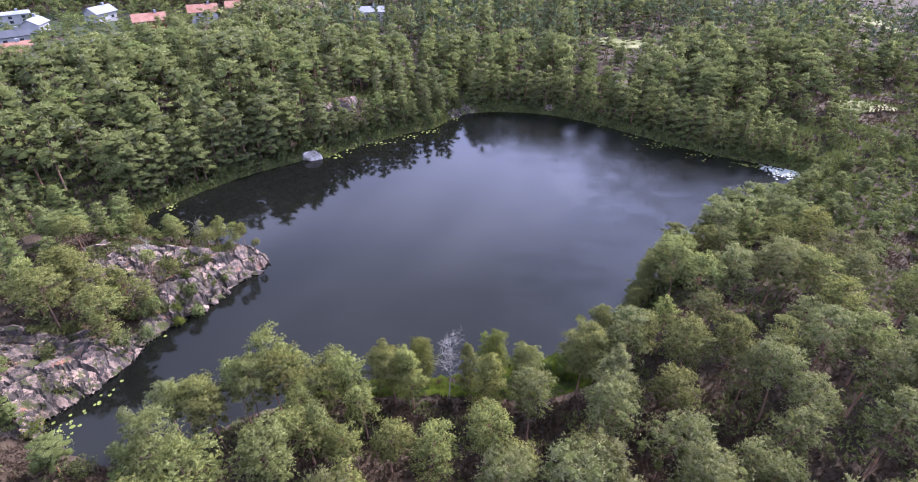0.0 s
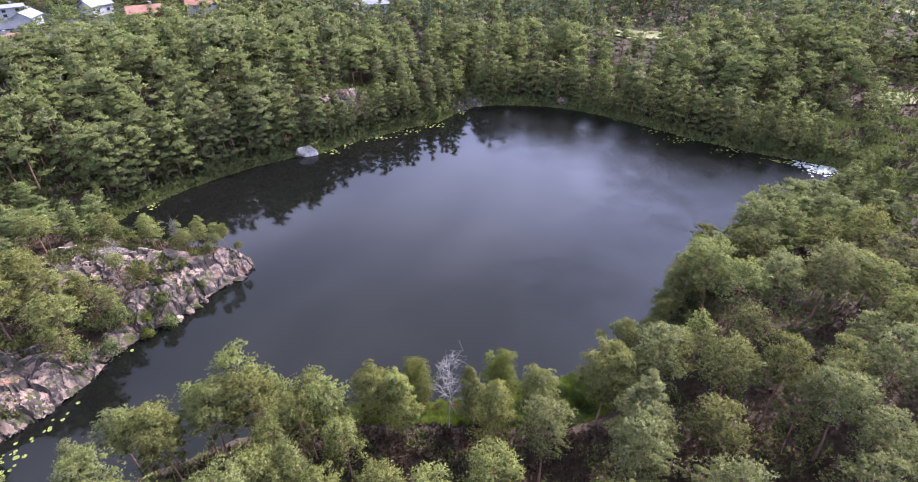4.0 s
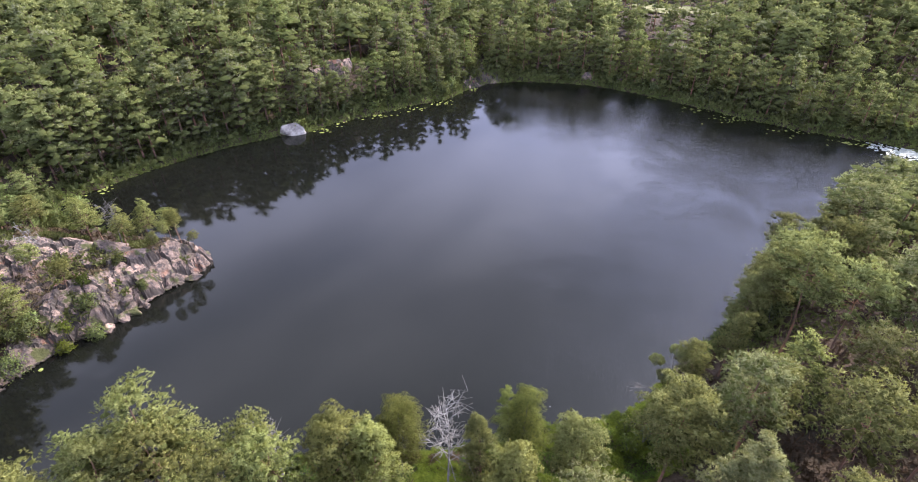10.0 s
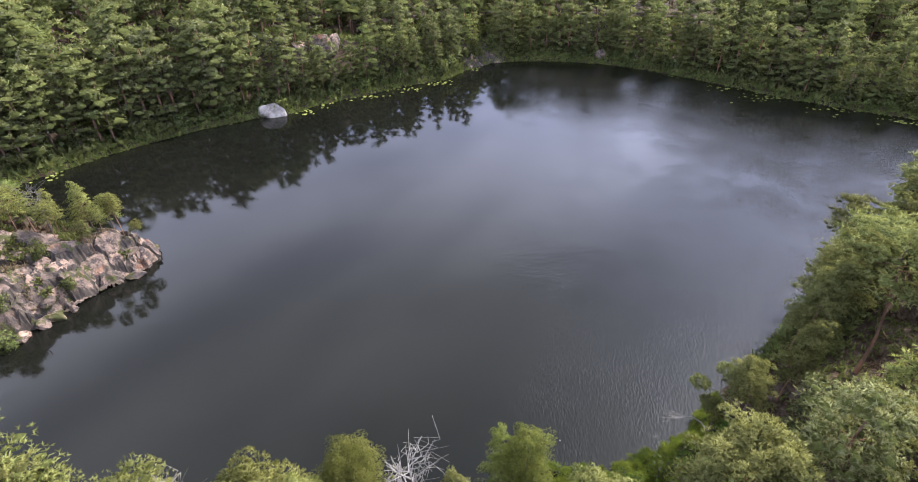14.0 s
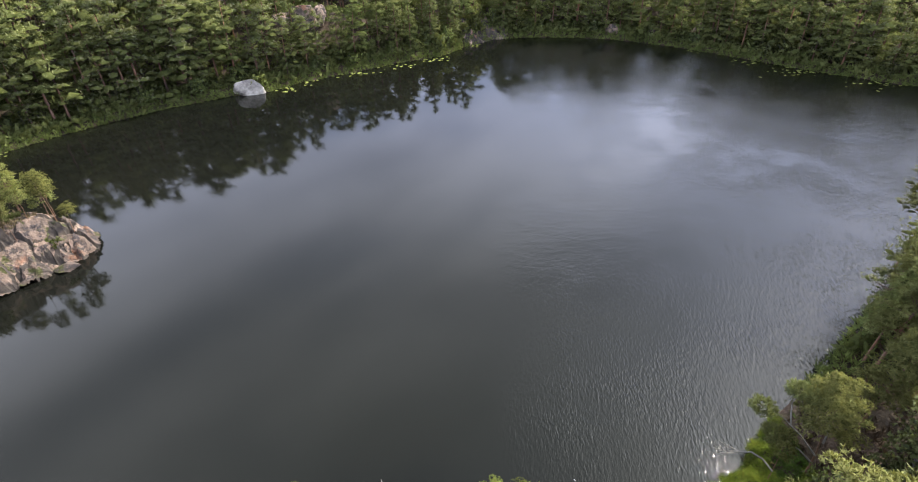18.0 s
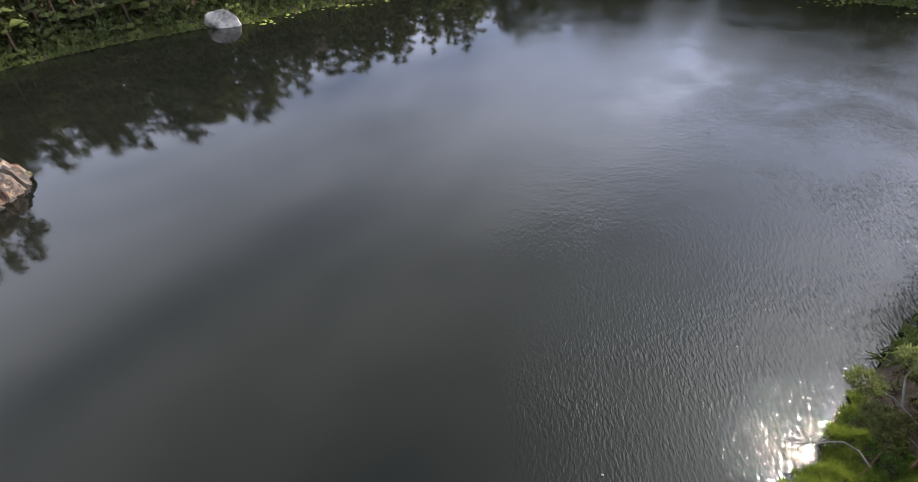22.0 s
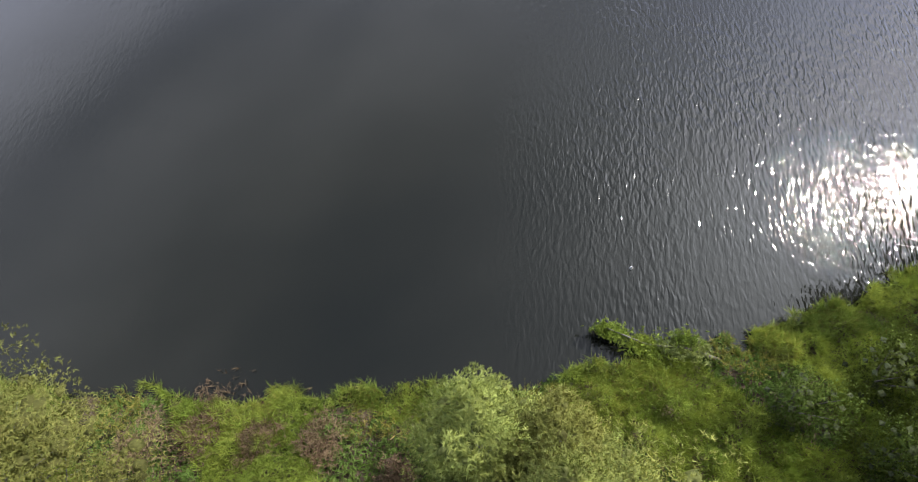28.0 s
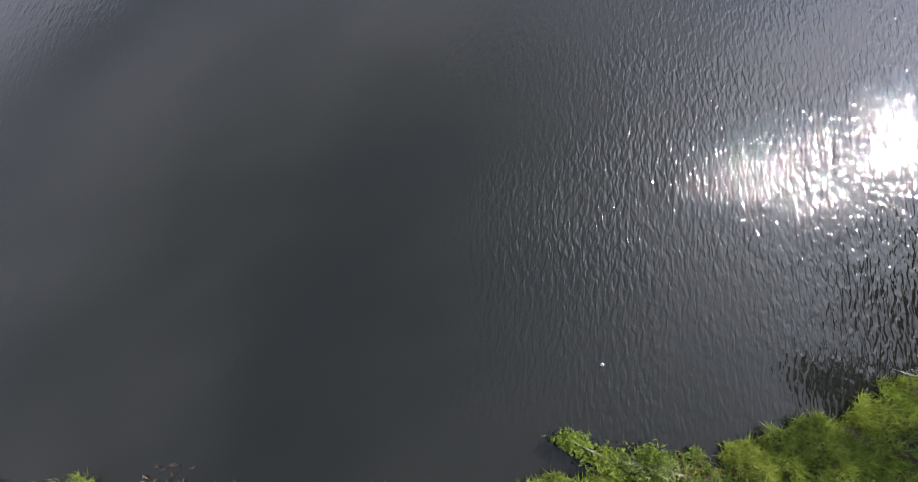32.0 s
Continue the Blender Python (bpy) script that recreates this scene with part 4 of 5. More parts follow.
# ---------------------------------------------------------------- rocks
def ledge(name, x0, x1, y0, y1, step, seed, label, keep):
    """Fractured bedrock: a fine sheet broken into tilted blocks with open cracks, dipping below the soil at its rim."""
    r = np.random.default_rng(seed)
    xs, ys = np.arange(x0, x1, step), np.arange(y0, y1, step)
    X, Y = np.meshgrid(xs, ys)
    x, y = X.ravel() + r.uniform(-0.3, 0.3, X.size) * step, Y.ravel() + r.uniform(-0.3, 0.3, X.size) * step
    z = np.maximum(land(x, y), -0.8)
    n = int((x1 - x0) * (y1 - y0) / 1.5)
    cx, cy = r.uniform(x0, x1, n), r.uniform(y0, y1, n)
    bend = 0.35 * wavy(x, y, 0.8, 3.0)
    u, v = (x + y) * 0.6 + bend, (x - y) * 0.8
    cu, cv = (cx + cy) * 0.6, (cx - cy) * 0.8
    q = np.hypot(u[:, None] - cu, v[:, None] - cv)
    two = np.argsort(q, 1)[:, :2]
    k = np.arange(len(x))
    d1, d2 = q[k, two[:, 0]], q[k, two[:, 1]]
    c = two[:, 0]
    lift, tx, ty = r.uniform(-0.30, 0.42, n), r.normal(0, 0.16, n), r.normal(0, 0.16, n)
    z = z + 0.22 + lift[c] + tx[c] * (x - cx[c]) + ty[c] * (y - cy[c]) - 0.30 * np.clip(1 - (d2 - d1) / 0.11, 0, 1)
    z += 0.07 * wavy(x, y, 0.28, 1.0) + 0.05 * wavy(x, y, 0.12, 4.0) + 0.25 * wavy(x, y, 1.7, 2.0)
    sd = shore_distance(x, y)
    m = np.maximum(np.clip(keep(x, y), 0, 1), 0.46 * ((rocky(x, y)[0] > 0.1) & (sd > -0.5) & (sd < 1.2)))
    z = np.where(m > 0, z - 1.6 * (1 - np.clip(m * 2.2, 0, 1)), -9)
    nx = len(xs)
    ii, jj = np.meshgrid(np.arange(nx - 1), np.arange(len(ys) - 1))
    a = (jj * nx + ii).ravel()
    f = np.stack([a, a + 1, a + 1 + nx, a + nx], 1)
    f = f[(z[f] > -5).all(1)]
    p = np.stack([x, y, z], 1)
    root = new(name)
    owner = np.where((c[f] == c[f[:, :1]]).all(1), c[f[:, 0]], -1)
    # Faces between blocks take the rock that is coloured dark for crack shade.
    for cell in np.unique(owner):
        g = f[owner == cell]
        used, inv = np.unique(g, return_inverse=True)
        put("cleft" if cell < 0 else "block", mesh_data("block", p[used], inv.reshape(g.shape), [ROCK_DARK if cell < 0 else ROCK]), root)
    return tagged(root, label, "rock")


ledge("rock_point", -50, -25.5, 45, 66, 0.15, 4, "fractured pink-grey bedrock point falling into the lake", lambda x, y: (rocky(x, y)[0] - 0.12) * (1.2 + 0.7 * wavy(x, y, 2.2, 7)) * (shore_distance(x, y) > -0.5))
ledge("bay_rock", -51, -36.5, 32, 46, 0.18, 5, "weathered pinkish rock sloping into the bay", lambda x, y: (rocky(x, y)[0] - 0.15) * (1.2 + 0.7 * wavy(x, y, 2.0, 3)) * (shore_distance(x, y) > -0.5))
ledge("rock_headland", -6, 5, 116, 127, 0.3, 6, "grey split rock headland on the far shore", lambda x, y: (rocky(x, y)[0] - 0.2) * 1.3 * (shore_distance(x, y) > -1.0))


def rock(name, x, y, z, sx, sy, sz, seed, mat, label, turn=0.0, cuts=3, group=""):
    """A fractured block: a hull cut by flat faces, slightly worn."""
    bm = bmesh.new()
    bmesh.ops.create_icosphere(bm, subdivisions=cuts, radius=1.0)
    r = random.Random(seed)
    planes = [(Vector((r.gauss(0, 1), r.gauss(0, 1), r.gauss(0.25, 0.8))).normalized(), r.uniform(0.45, 0.8)) for _ in range(10)]
    for v in bm.verts:
        for n, d in planes:
            o = v.co.dot(n) - d
            if o > 0:
                v.co -= n * o
        v.co += v.co.normalized() * (noise.noise(v.co * 2.2 + Vector((seed, 0, 0))) * 0.08 + noise.noise(v.co * 6.0 + Vector((0, seed, 0))) * 0.04)
        v.co = Vector((v.co.x * sx, v.co.y * sy, v.co.z * sz))
    ob = part(name, bm, mat)
    ob.matrix_basis = pose(x, y, z, 0, 0, turn)
    return tagged(ob, label, "rock", group)


rock("boulder", -28.9, 96.4, 0.45, 2.1, 1.6, 1.7, 3, ROCK_PALE, "pale grey granite boulder standing at the waterline", 20, 3)
R_ = random.Random(5)
for i in range(9):
    k = R_.random()
    x, y = -27.8 + (-33.2 + 27.8) * k - R_.uniform(-0.3, 1.2), 60.8 + (51.0 - 60.8) * k
    s = R_.uniform(0.35, 0.8)
    rock("boulder", x, y, max(0.05, ground_z(x, y)) + 0.1, s * 1.3, s, s * R_.uniform(0.6, 0.9), 20 + i, ROCK, "pink-grey broken block at the foot of the point", R_.uniform(0, 180), 2, "loose blocks")
for i, (x, y, s) in enumerate([(-25, 109, 2.0), (-27.5, 107.6, 1.5), (-22.6, 110.2, 1.4), (-39, 114, 1.9), (-41, 114.6, 1.5), (18, 124.2, 1.1), (21, 122.8, 1.2), (40, 133, 2.0), (-56, 184, 5.0), (-49, 187, 4.4), (-52, 186, 3.6), (12, 127, 1.5), (27, 121, 1.0)]):
    rock("crag", x, y, ground_z(x, y) + 0.25 * s, s * 1.5, s * 0.9, s * 1.1, 90 + i, ROCK, "pinkish grey rock crag showing between the pines", i * 37, 3, "crags in the wood")


# ---------------------------------------------------------------- meadows and bare earth
def patch(name, x, y, rx, ry, mat, label, seed):
    n, rings = 40, 10
    v, f = [(x, y, 0)], []
    for j in range(1, rings + 1):
        for i in range(n):
            a = 6.2832 * i / n
            q = j / rings * (1 + 0.22 * math.sin(3 * a + seed) + 0.12 * math.sin(7 * a + 2 * seed))
            v.append((x + rx * q * math.cos(a), y + ry * q * math.sin(a), 0))
    for i in range(n):
        f.append((0, 1 + i, 1 + (i + 1) % n))
        for j in range(rings - 1):
            a, b = 1 + j * n + i, 1 + j * n + (i + 1) % n
            f.append((a, a + n, b + n, b))
    p = np.array(v, float)
    p[:, 2] = land(p[:, 0], p[:, 1]) + 0.25
    return tagged(put(name, mesh_data(name, p, f, [mat], smooth=True)), label, "ground", kind="structure")


patch("meadow", 51, 174, 10, 7, PALE_FIELD, "dry pale meadow in a gap of the wood", 1)
patch("meadow", 62, 166, 6, 4, PALE_FIELD, "dry pale meadow in a gap of the wood", 2)
patch("meadow", 92, 119, 7, 3.5, PALE_FIELD, "yellow-green grass strip beside bare earth", 3)
patch("bare_earth", 101, 126, 8, 5, GRAVEL, "dark reddish bare earth in a clearing", 4)
patch("meadow", 71, 110, 4, 3, PALE_FIELD, "sunlit grassy gap among the trees", 5)
patch("bare_earth", 39, 139, 5, 3, GRAVEL, "reddish heath slope above the far shore", 6)
patch("gravel_road", 150, 205, 5, 14, PALE_FIELD, "pale gravel track between trees", 7)
patch("village_ground", -119, 169, 36, 32, ASPHALT, "grey yards and lanes between the houses", 8)


# ---------------------------------------------------------------- ground cover
def cover(name, spots, mat, length, width, blades, label, category, up=0.9, lift=0.25):
    r = np.random.default_rng(len(spots))
    p = np.array(spots, float)
    c = np.stack([p[:, 0], p[:, 1], np.maximum(land(p[:, 0], p[:, 1]), -0.1) + length * lift + (p[:, 2] if p.shape[1] > 2 else 0)], 1)
    d = r.normal(0, 0.45, (len(p), 3)) + (0, 0, up)
    v, f = sprays(r, c, d, length, width, blades)
    return tagged(put(name, mesh_data(name, v, f, [mat])), label, category, kind="stuff")


r = np.random.default_rng(11)


def scatter(n, x0, x1, y0, y1, lo, hi):
    p = np.stack([r.uniform(x0, x1, n), r.uniform(y0, y1, n)], 1)
    d = shore_distance(p[:, 0], p[:, 1])
    return p[(d > lo) & (d < hi)]


def along_shore(first, last, per_metre, lo, hi):
    """Places along a stretch of the waterline, given by its outline's corners."""
    made = []
    for i in range(first, last):
        (ax, ay), (bx, by) = SHORE[i % len(SHORE)], SHORE[(i + 1) % len(SHORE)]
        length = math.hypot(bx - ax, by - ay)
        k, o = r.uniform(0, 1, int(length * per_metre)), r.uniform(lo, hi, int(length * per_metre))
        nx_, ny_ = (by - ay) / length, -(bx - ax) / length
        made.append(np.stack([ax + k * (bx - ax) + nx_ * o, ay + k * (by - ay) + ny_ * o], 1))
    return np.concatenate(made)


def mounds(p, spacing, high, seed):
    """Lift places into tussocks: a height for each from the nearest of scattered centres."""
    g = np.random.default_rng(seed)
    lo, hi = p.min(0), p.max(0)
    n = int((hi - lo).prod() / spacing ** 2)
    c = g.uniform(lo, hi, (n, 2))
    size, tall = g.uniform(0.6, 1.2, n) * spacing * 0.62, g.uniform(0.3, 1.0, n) * high
    q = np.hypot(p[:, 0:1] - c[:, 0], p[:, 1:2] - c[:, 1])
    return np.max(tall * np.clip(1 - (q / size) ** 2, 0, 1), 1)


bank = scatter(160000, -15, 17, 37.5, 49, -0.75, 5.5)
bank = bank[land(bank[:, 0], bank[:, 1]) > -0.16]
bank = np.column_stack([bank, mounds(bank, 0.75, 0.5, 2)])
tone = wavy(bank[:, 0], bank[:, 1], 1.1, 4.0)
cover("bank_grass", bank[tone > -0.25], GRASS, 0.30, 0.015, 5, "tall bright yellow-green sedge tussocks along the near bank", "grass", 0.8)
cover("bank_moss", bank[(tone <= -0.25)][::2], HERB, 0.16, 0.026, 7, "darker green herbs and moss between the sedge", "herbs", 0.7)
rim = shore_distance(bank[:, 0], bank[:, 1])
cover("bank_fringe", bank[(rim < 0.75) & (wavy(bank[:, 0], bank[:, 1], 0.7, 6.0) > -0.35)][::3], FRINGE, 0.24, 0.013, 5, "brownish yellow sedge fringe at the water's edge", "grass", 0.8)
hz = [(-0.6, 39.9, 0.55), (-2.1, 39.9, 0.5), (-3.5, 40.0, 0.65), (1.2, 39.2, 0.4), (-4.6, 39.4, 0.5)]
for hx, hy, hr in hz:
    p = np.stack([r.normal(hx, hr * 0.5, 620), r.normal(hy, hr * 0.7, 620)], 1)
    p = np.column_stack([p, 0.12 + 0.34 * np.exp(-((p[:, 0] - hx) ** 2 + (p[:, 1] - hy) ** 2) / hr ** 2)])
    ob = cover("heather_bush", p, HEATHER, 0.17, 0.018, 4, "brownish purple heather bush in the bank grass", "bush", 0.8)
    ob["kind"] = ""
    del ob["kind"]
cover("shore_sedge", along_shore(13, 46, 30, -0.35, 1.2), SEDGE, 0.65, 0.10, 4, "green sedge fringe round the lake's shore", "grass")
cover("shore_scrub", along_shore(14, 46, 9, 0.3, 3.2), MOSS, 1.1, 0.5, 4, "low green scrub between the shore and the trees", "scrub")
low = scatter(60000, -60, 75, 5, 66, 0.3, 60)
low = low[~((low[:, 0] > -15) & (low[:, 0] < 16.5) & (low[:, 1] > 37.5) & (low[:, 1] < 47)) & (rocky(low[:, 0], low[:, 1])[0] < 0.15)]
shade_low = wavy(low[:, 0], low[:, 1], 2.5, 5.0)
cover("undergrowth", low[shade_low > 0.1], MOSS, 0.5, 0.13, 4, "low blueberry undergrowth below the pines", "undergrowth")
cover("heath", low[shade_low <= 0.1], HEATH, 0.5, 0.12, 4, "brown heath and fallen needles below the pines", "heath")
far_low = scatter(30000, -75, 90, 66, 150, 1.0, 26)
cover("scrub", far_low, MOSS, 0.9, 0.42, 3, "scrub and young growth under the far pines", "scrub")
clear = scatter(9000, 62, 135, 88, 160, 2.0, 90)
half = wavy(clear[:, 0], clear[:, 1], 3.0, 1.0) > 0
cover("clearing_scrub", clear[half], MOSS, 0.95, 0.34, 4, "green scrub and saplings in the clearing", "scrub")
cover("clearing_heath", clear[~half], HEATH, 0.85, 0.30, 4, "reddish brown heath in the clearing", "heath")
cover("heather", scatter(22000, -40, 30, 8, 36.5, 1.0, 30), HEATH, 0.42, 0.16, 3, "brown heather between the pines", "heather")
pt = scatter(16000, -50, -26, 32, 68, 0.5, 14)
cover("point_heath", pt[wavy(pt[:, 0], pt[:, 1], 1.6, 9) > 0.25], MOSS, 0.45, 0.18, 4, "heath and small shrubs growing in the rock's cracks", "heath", 0.9, 0.9)

cover("point_heather", pt[(wavy(pt[:, 0], pt[:, 1], 2.2, 3) > 0.15) & (pt[:, 0] < -31)], HEATHER, 0.34, 0.08, 4, "brown heather and dry twigs on the rocky point", "heather", 0.9, 0.9)


# ---------------------------------------------------------------- bushes and dead wood
def bush(name, seed, x, y, height, spread, mat, bark, label, n=700, size=0.11, stems=4, group="", z=None):
    root = new(name)
    root.matrix_basis = pose(x, y, ground_z(x, y) if z is None else z)
    stem, crown = leafy_parts(seed, height, spread, n, size, stems, 0.2, 3)
    for s in stem:
        put("stem", mesh_data("stem", *s, [bark], smooth=True), root)
    nv = (crown[0] - (0, 0, 0.35 * height)) / (spread, spread, 0.6 * height)
    nv = nv / (np.linalg.norm(nv, axis=1, keepdims=True) + 1e-6) + np.random.default_rng(seed).normal(0, 0.28, nv.shape) + (0, 0, 0.2)
    put("leaves", mesh_data("leaves", crown[0], crown[1], [mat, HEART_SHADE], crown[2], normals=nv / np.linalg.norm(nv, axis=1, keepdims=True)), root)
    return tagged(root, label, "bush", group)


bush("sallow_bush", 1, 11.6, 42.4, 1.7, 1.1, HERB, BARK_GREY, "green-leaved sallow bush on the bank", 2700, 0.042)
bush("sallow_bush", 2, 12.6, 41.6, 2.6, 1.3, SALLOW, BARK_GREY, "grey-green sallow bush in the shade", 2700, 0.042)
bush("alder_bush", 3, 9.6, 41.6, 1.6, 1.0, HERB, BARK_GREY, "rounded leafy green alder bush", 3300, 0.042)
bush("alder_bush", 5, 11.4, 40.7, 1.8, 1.0, HERB, BARK_GREY, "dark green leafy bush in the sedge", 3600, 0.042)
for i, (x, y, hh, sp, mat, lab) in enumerate([(-37.9, 50.1, 1.6, 1.3, BIRCH, "green bush between the rocks"), (-35.4, 50.6, 1.4, 1.1, GRASS, "yellow-green bush at the waterline"), (-34.8, 54.2, 1.1, 0.9, HERB, "low green bush in a rock cleft"), (-38.4, 48.9, 1.8, 1.5, BIRCH, "green bush between the rocks"), (-33.0, 50.9, 1.5, 1.0, BIRCH, "bright green bush at the rock's foot"), (-34.6, 49.2, 1.3, 0.9, GRASS, "yellowing bush between rocks"), (-34.0, 52.6, 1.4, 1.1, MOSS, "dark green bush on the rocks"),
                                              (-37.2, 49.2, 1.8, 1.3, MOSS, "dark green bush on the rocks"), (-37.0, 46.2, 2.4, 1.6, BIRCH, "yellow-green bush hanging over the water"), (-38.6, 44.2, 2.2, 1.5, BIRCH, "yellow-green bush hanging over the water"),
                                              (-31.4, 56.4, 0.9, 0.8, MOSS, "low green bush in a rock cleft"), (-33.6, 57.6, 1.0, 1.0, MOSS, "low green bush in a rock cleft"), (-43.6, 40.2, 1.4, 1.2, MOSS, "low green bush on the bay rock"),
                                              (-31.5, 30.2, 1.8, 1.4, SALLOW, "grey-green sallow standing in the bay"), (-34.0, 28.6, 1.4, 1.4, BIRCH, "yellow-green bush at the bay's end"), (-41.6, 33.0, 1.4, 1.5, GRASS, "yellow-green bush at the bay's end")]):
    bush("rock_bush" if x < -32 else "sallow_bush", 60 + i, x, y, hh, sp, mat, BARK_GREY, lab, 650, 0.13, 4, "bushes on the point")
shrubs = along_shore(14, 44, 0.75, 0.6, 2.6)
for i, (x, y) in enumerate(shrubs):
    pale = i % 5 == 0
    bush("shore_bush", 700 + i % 9, x, y, r.uniform(1.2, 2.6), r.uniform(0.8, 1.5), SALLOW if pale else BIRCH if i % 3 else MOSS, BARK_GREY, "pale sallow bush at the water's edge" if pale else "green leafy bush at the water's edge", 90, 0.36, 3, "shore bushes")


def bare_tree(name, seed, x, y, height, spread, mat, label, start=0.4, n=30):
    """A dead tree: trunk and crooked, forking bare branches."""
    g = np.random.default_rng(seed)
    root = new(name)
    root.matrix_basis = pose(x, y, ground_z(x, y))
    k = np.linspace(0, 1, 7)
    path = np.stack([0.3 * np.sin(k * 3) * k, 0.25 * np.sin(k * 4 + 1) * k, height * k - 0.3 * (1 - k)], 1)
    put("trunk", mesh_data("trunk", *tube(path, 0.075 * (1 - 0.85 * k), 7), [mat], smooth=True), root)
    for i in range(n):
        q = start + (1 - start) * (i + 0.5) / n
        b = np.array([np.interp(q, k, path[:, j]) for j in range(3)])
        a = i * 2.4 + g.normal(0, 0.3)
        reach = spread * (1.15 - 0.75 * q) * g.uniform(0.7, 1.2)
        way = np.array([math.cos(a), math.sin(a), g.uniform(0.35, 0.9)])
        mid = b + way * reach * 0.5 + g.normal(0, 0.12, 3)
        end = b + way * reach + g.normal(0, 0.2, 3)
        limb = [tube([b, mid, end], [0.030, 0.020, 0.009], 4)]
        for _ in range(5):
            s = b + (end - b) * g.uniform(0.35, 0.95)
            limb.append(tube([s, s + way * reach * 0.22 + g.normal(0, 0.2, 3), s + way * reach * 0.4 + g.normal(0, 0.35, 3)], [0.018, 0.013, 0.006], 3))
        put("branch", mesh_data("branch", *limb[0], [mat], smooth=True), root)
        for tw in limb[1:]:
            put("twig", mesh_data("twig", *tw, [mat], smooth=True), root)
    return tagged(root, label, "dead tree", "dead trees")


bare_tree("dead_tree", 1, -0.85, 36.9, 9.2, 1.8, DEAD, "dead bleached white tree with bare branches among pines")
bare_tree("dead_tree", 2, -11.5, 37.2, 6.8, 1.1, DEAD, "grey dead pointed tree at the water's edge", 0.2, 26)
bare_tree("dead_tree", 3, 12.5, 26.0, 7.0, 1.4, DEAD, "broken pale dead tree below the pines", 0.6, 14)
bare_tree("dead_tree", 4, -36.0, 61.8, 5.2, 1.2, BARK_GREY, "bare grey dead pine on the rocky point", 0.4, 14)
bare_tree("dead_tree", 5, -40.0, 56.2, 3.2, 0.9, DEAD, "small bare dead tree on the rocky point", 0.3, 10)

# Two small crooked pines at the water's edge; bare boughs and a dead branch reach out from them.
crooked = pine(MID[2], 0, 16.4, 45.2, 5.8, 200, "crooked small pine with bare pale boughs over the water", 0.95, "pines near the water")
inner = crooked.matrix_basis.inverted()
for pts in ([(16.35, 45.2, 2.4), (15.6, 45.5, 3.3), (14.9, 45.9, 3.9), (14.3, 46.1, 4.1)], [(15.2, 45.75, 3.65), (15.25, 46.3, 4.4), (15.6, 46.6, 4.6)],
            [(16.35, 45.2, 1.9), (15.7, 45.3, 2.6), (15.0, 45.5, 3.0)], [(16.4, 45.2, 3.2), (16.9, 45.9, 4.0), (17.3, 46.2, 4.1)]):
    p_ = [inner @ Vector(q) for q in pts]
    put("bare_bough", mesh_data("bare_bough", *tube(p_, np.array([0.075, 0.055, 0.04, 0.02])[:len(pts)], 5), [DEAD], smooth=True), crooked, None, "bleached bare bough")
for i, c in enumerate([(14.1, 46.2, 4.2), (14.6, 45.6, 3.2), (15.6, 46.6, 4.8), (16.0, 46.0, 5.0)]):
    g = np.random.default_rng(80 + i)
    p_, d_ = clump_points(g, np.array(inner @ Vector(c)), 0.9, 0.45, 260)
    put("needle_tuft", mesh_data("needle_tuft", *sprays(g, p_, d_, 0.35, 0.07, 6), [HAZY_PINE[0]]), crooked)
pine(NEAR[4], 0, 14.8, 45.0, 3.6, 40, "small thin pine at the water's edge", 0.6, "pines near the water")
fallen = new("dead_branch")
fallen.matrix_basis = pose(14.8, 45.0, ground_z(14.8, 45.0))
main = np.array([(0, 0, 0.9), (-0.5, 0.15, 1.5), (-1.0, 0.3, 1.75), (-1.5, 0.35, 1.6), (-2.2, 0.35, 1.5)])
put("stem", mesh_data("stem", *tube(main, [0.042, 0.036, 0.028, 0.018, 0.008], 6), [DEAD], smooth=True), fallen)
g = np.random.default_rng(3)
for i in range(34):
    k = g.uniform(0.55, 1.0) * 4
    j = min(int(k), 3)
    s = main[j] + (main[j + 1] - main[j]) * (k - j)
    e = s + np.array([-0.5, 0.1, 0.05]) * g.uniform(0.5, 1.3) + g.normal(0, 0.24, 3)
    put("twig", mesh_data("twig", *tube([s, (s + e) / 2 + g.normal(0, 0.05, 3), e], [0.008, 0.006, 0.003], 3), [DEAD], smooth=True), fallen)
tagged(fallen, "bleached dead branch with fine twigs reaching over the water", "branch")
bush("alder_tree", 21, 16.0, 42.6, 3.6, 1.7, MOSS, BARK_GREY, "dark green alder behind the bank", 1500, 0.14)
bush("alder_tree", 22, 13.9, 41.0, 3.4, 1.5, BIRCH, BARK_GREY, "green alder with pale lit leaves", 1500, 0.14)
bush("sallow_tree", 23, 19.6, 44.2, 5.0, 1.8, SALLOW, BARK_GREY, "tall pale-leaved sallow among the pines", 1700, 0.16)
bush("sallow_tree", 24, 17.6, 41.0, 4.2, 1.7, SALLOW, BARK_GREY, "pale-leaved sallow among the pines", 1500, 0.16)

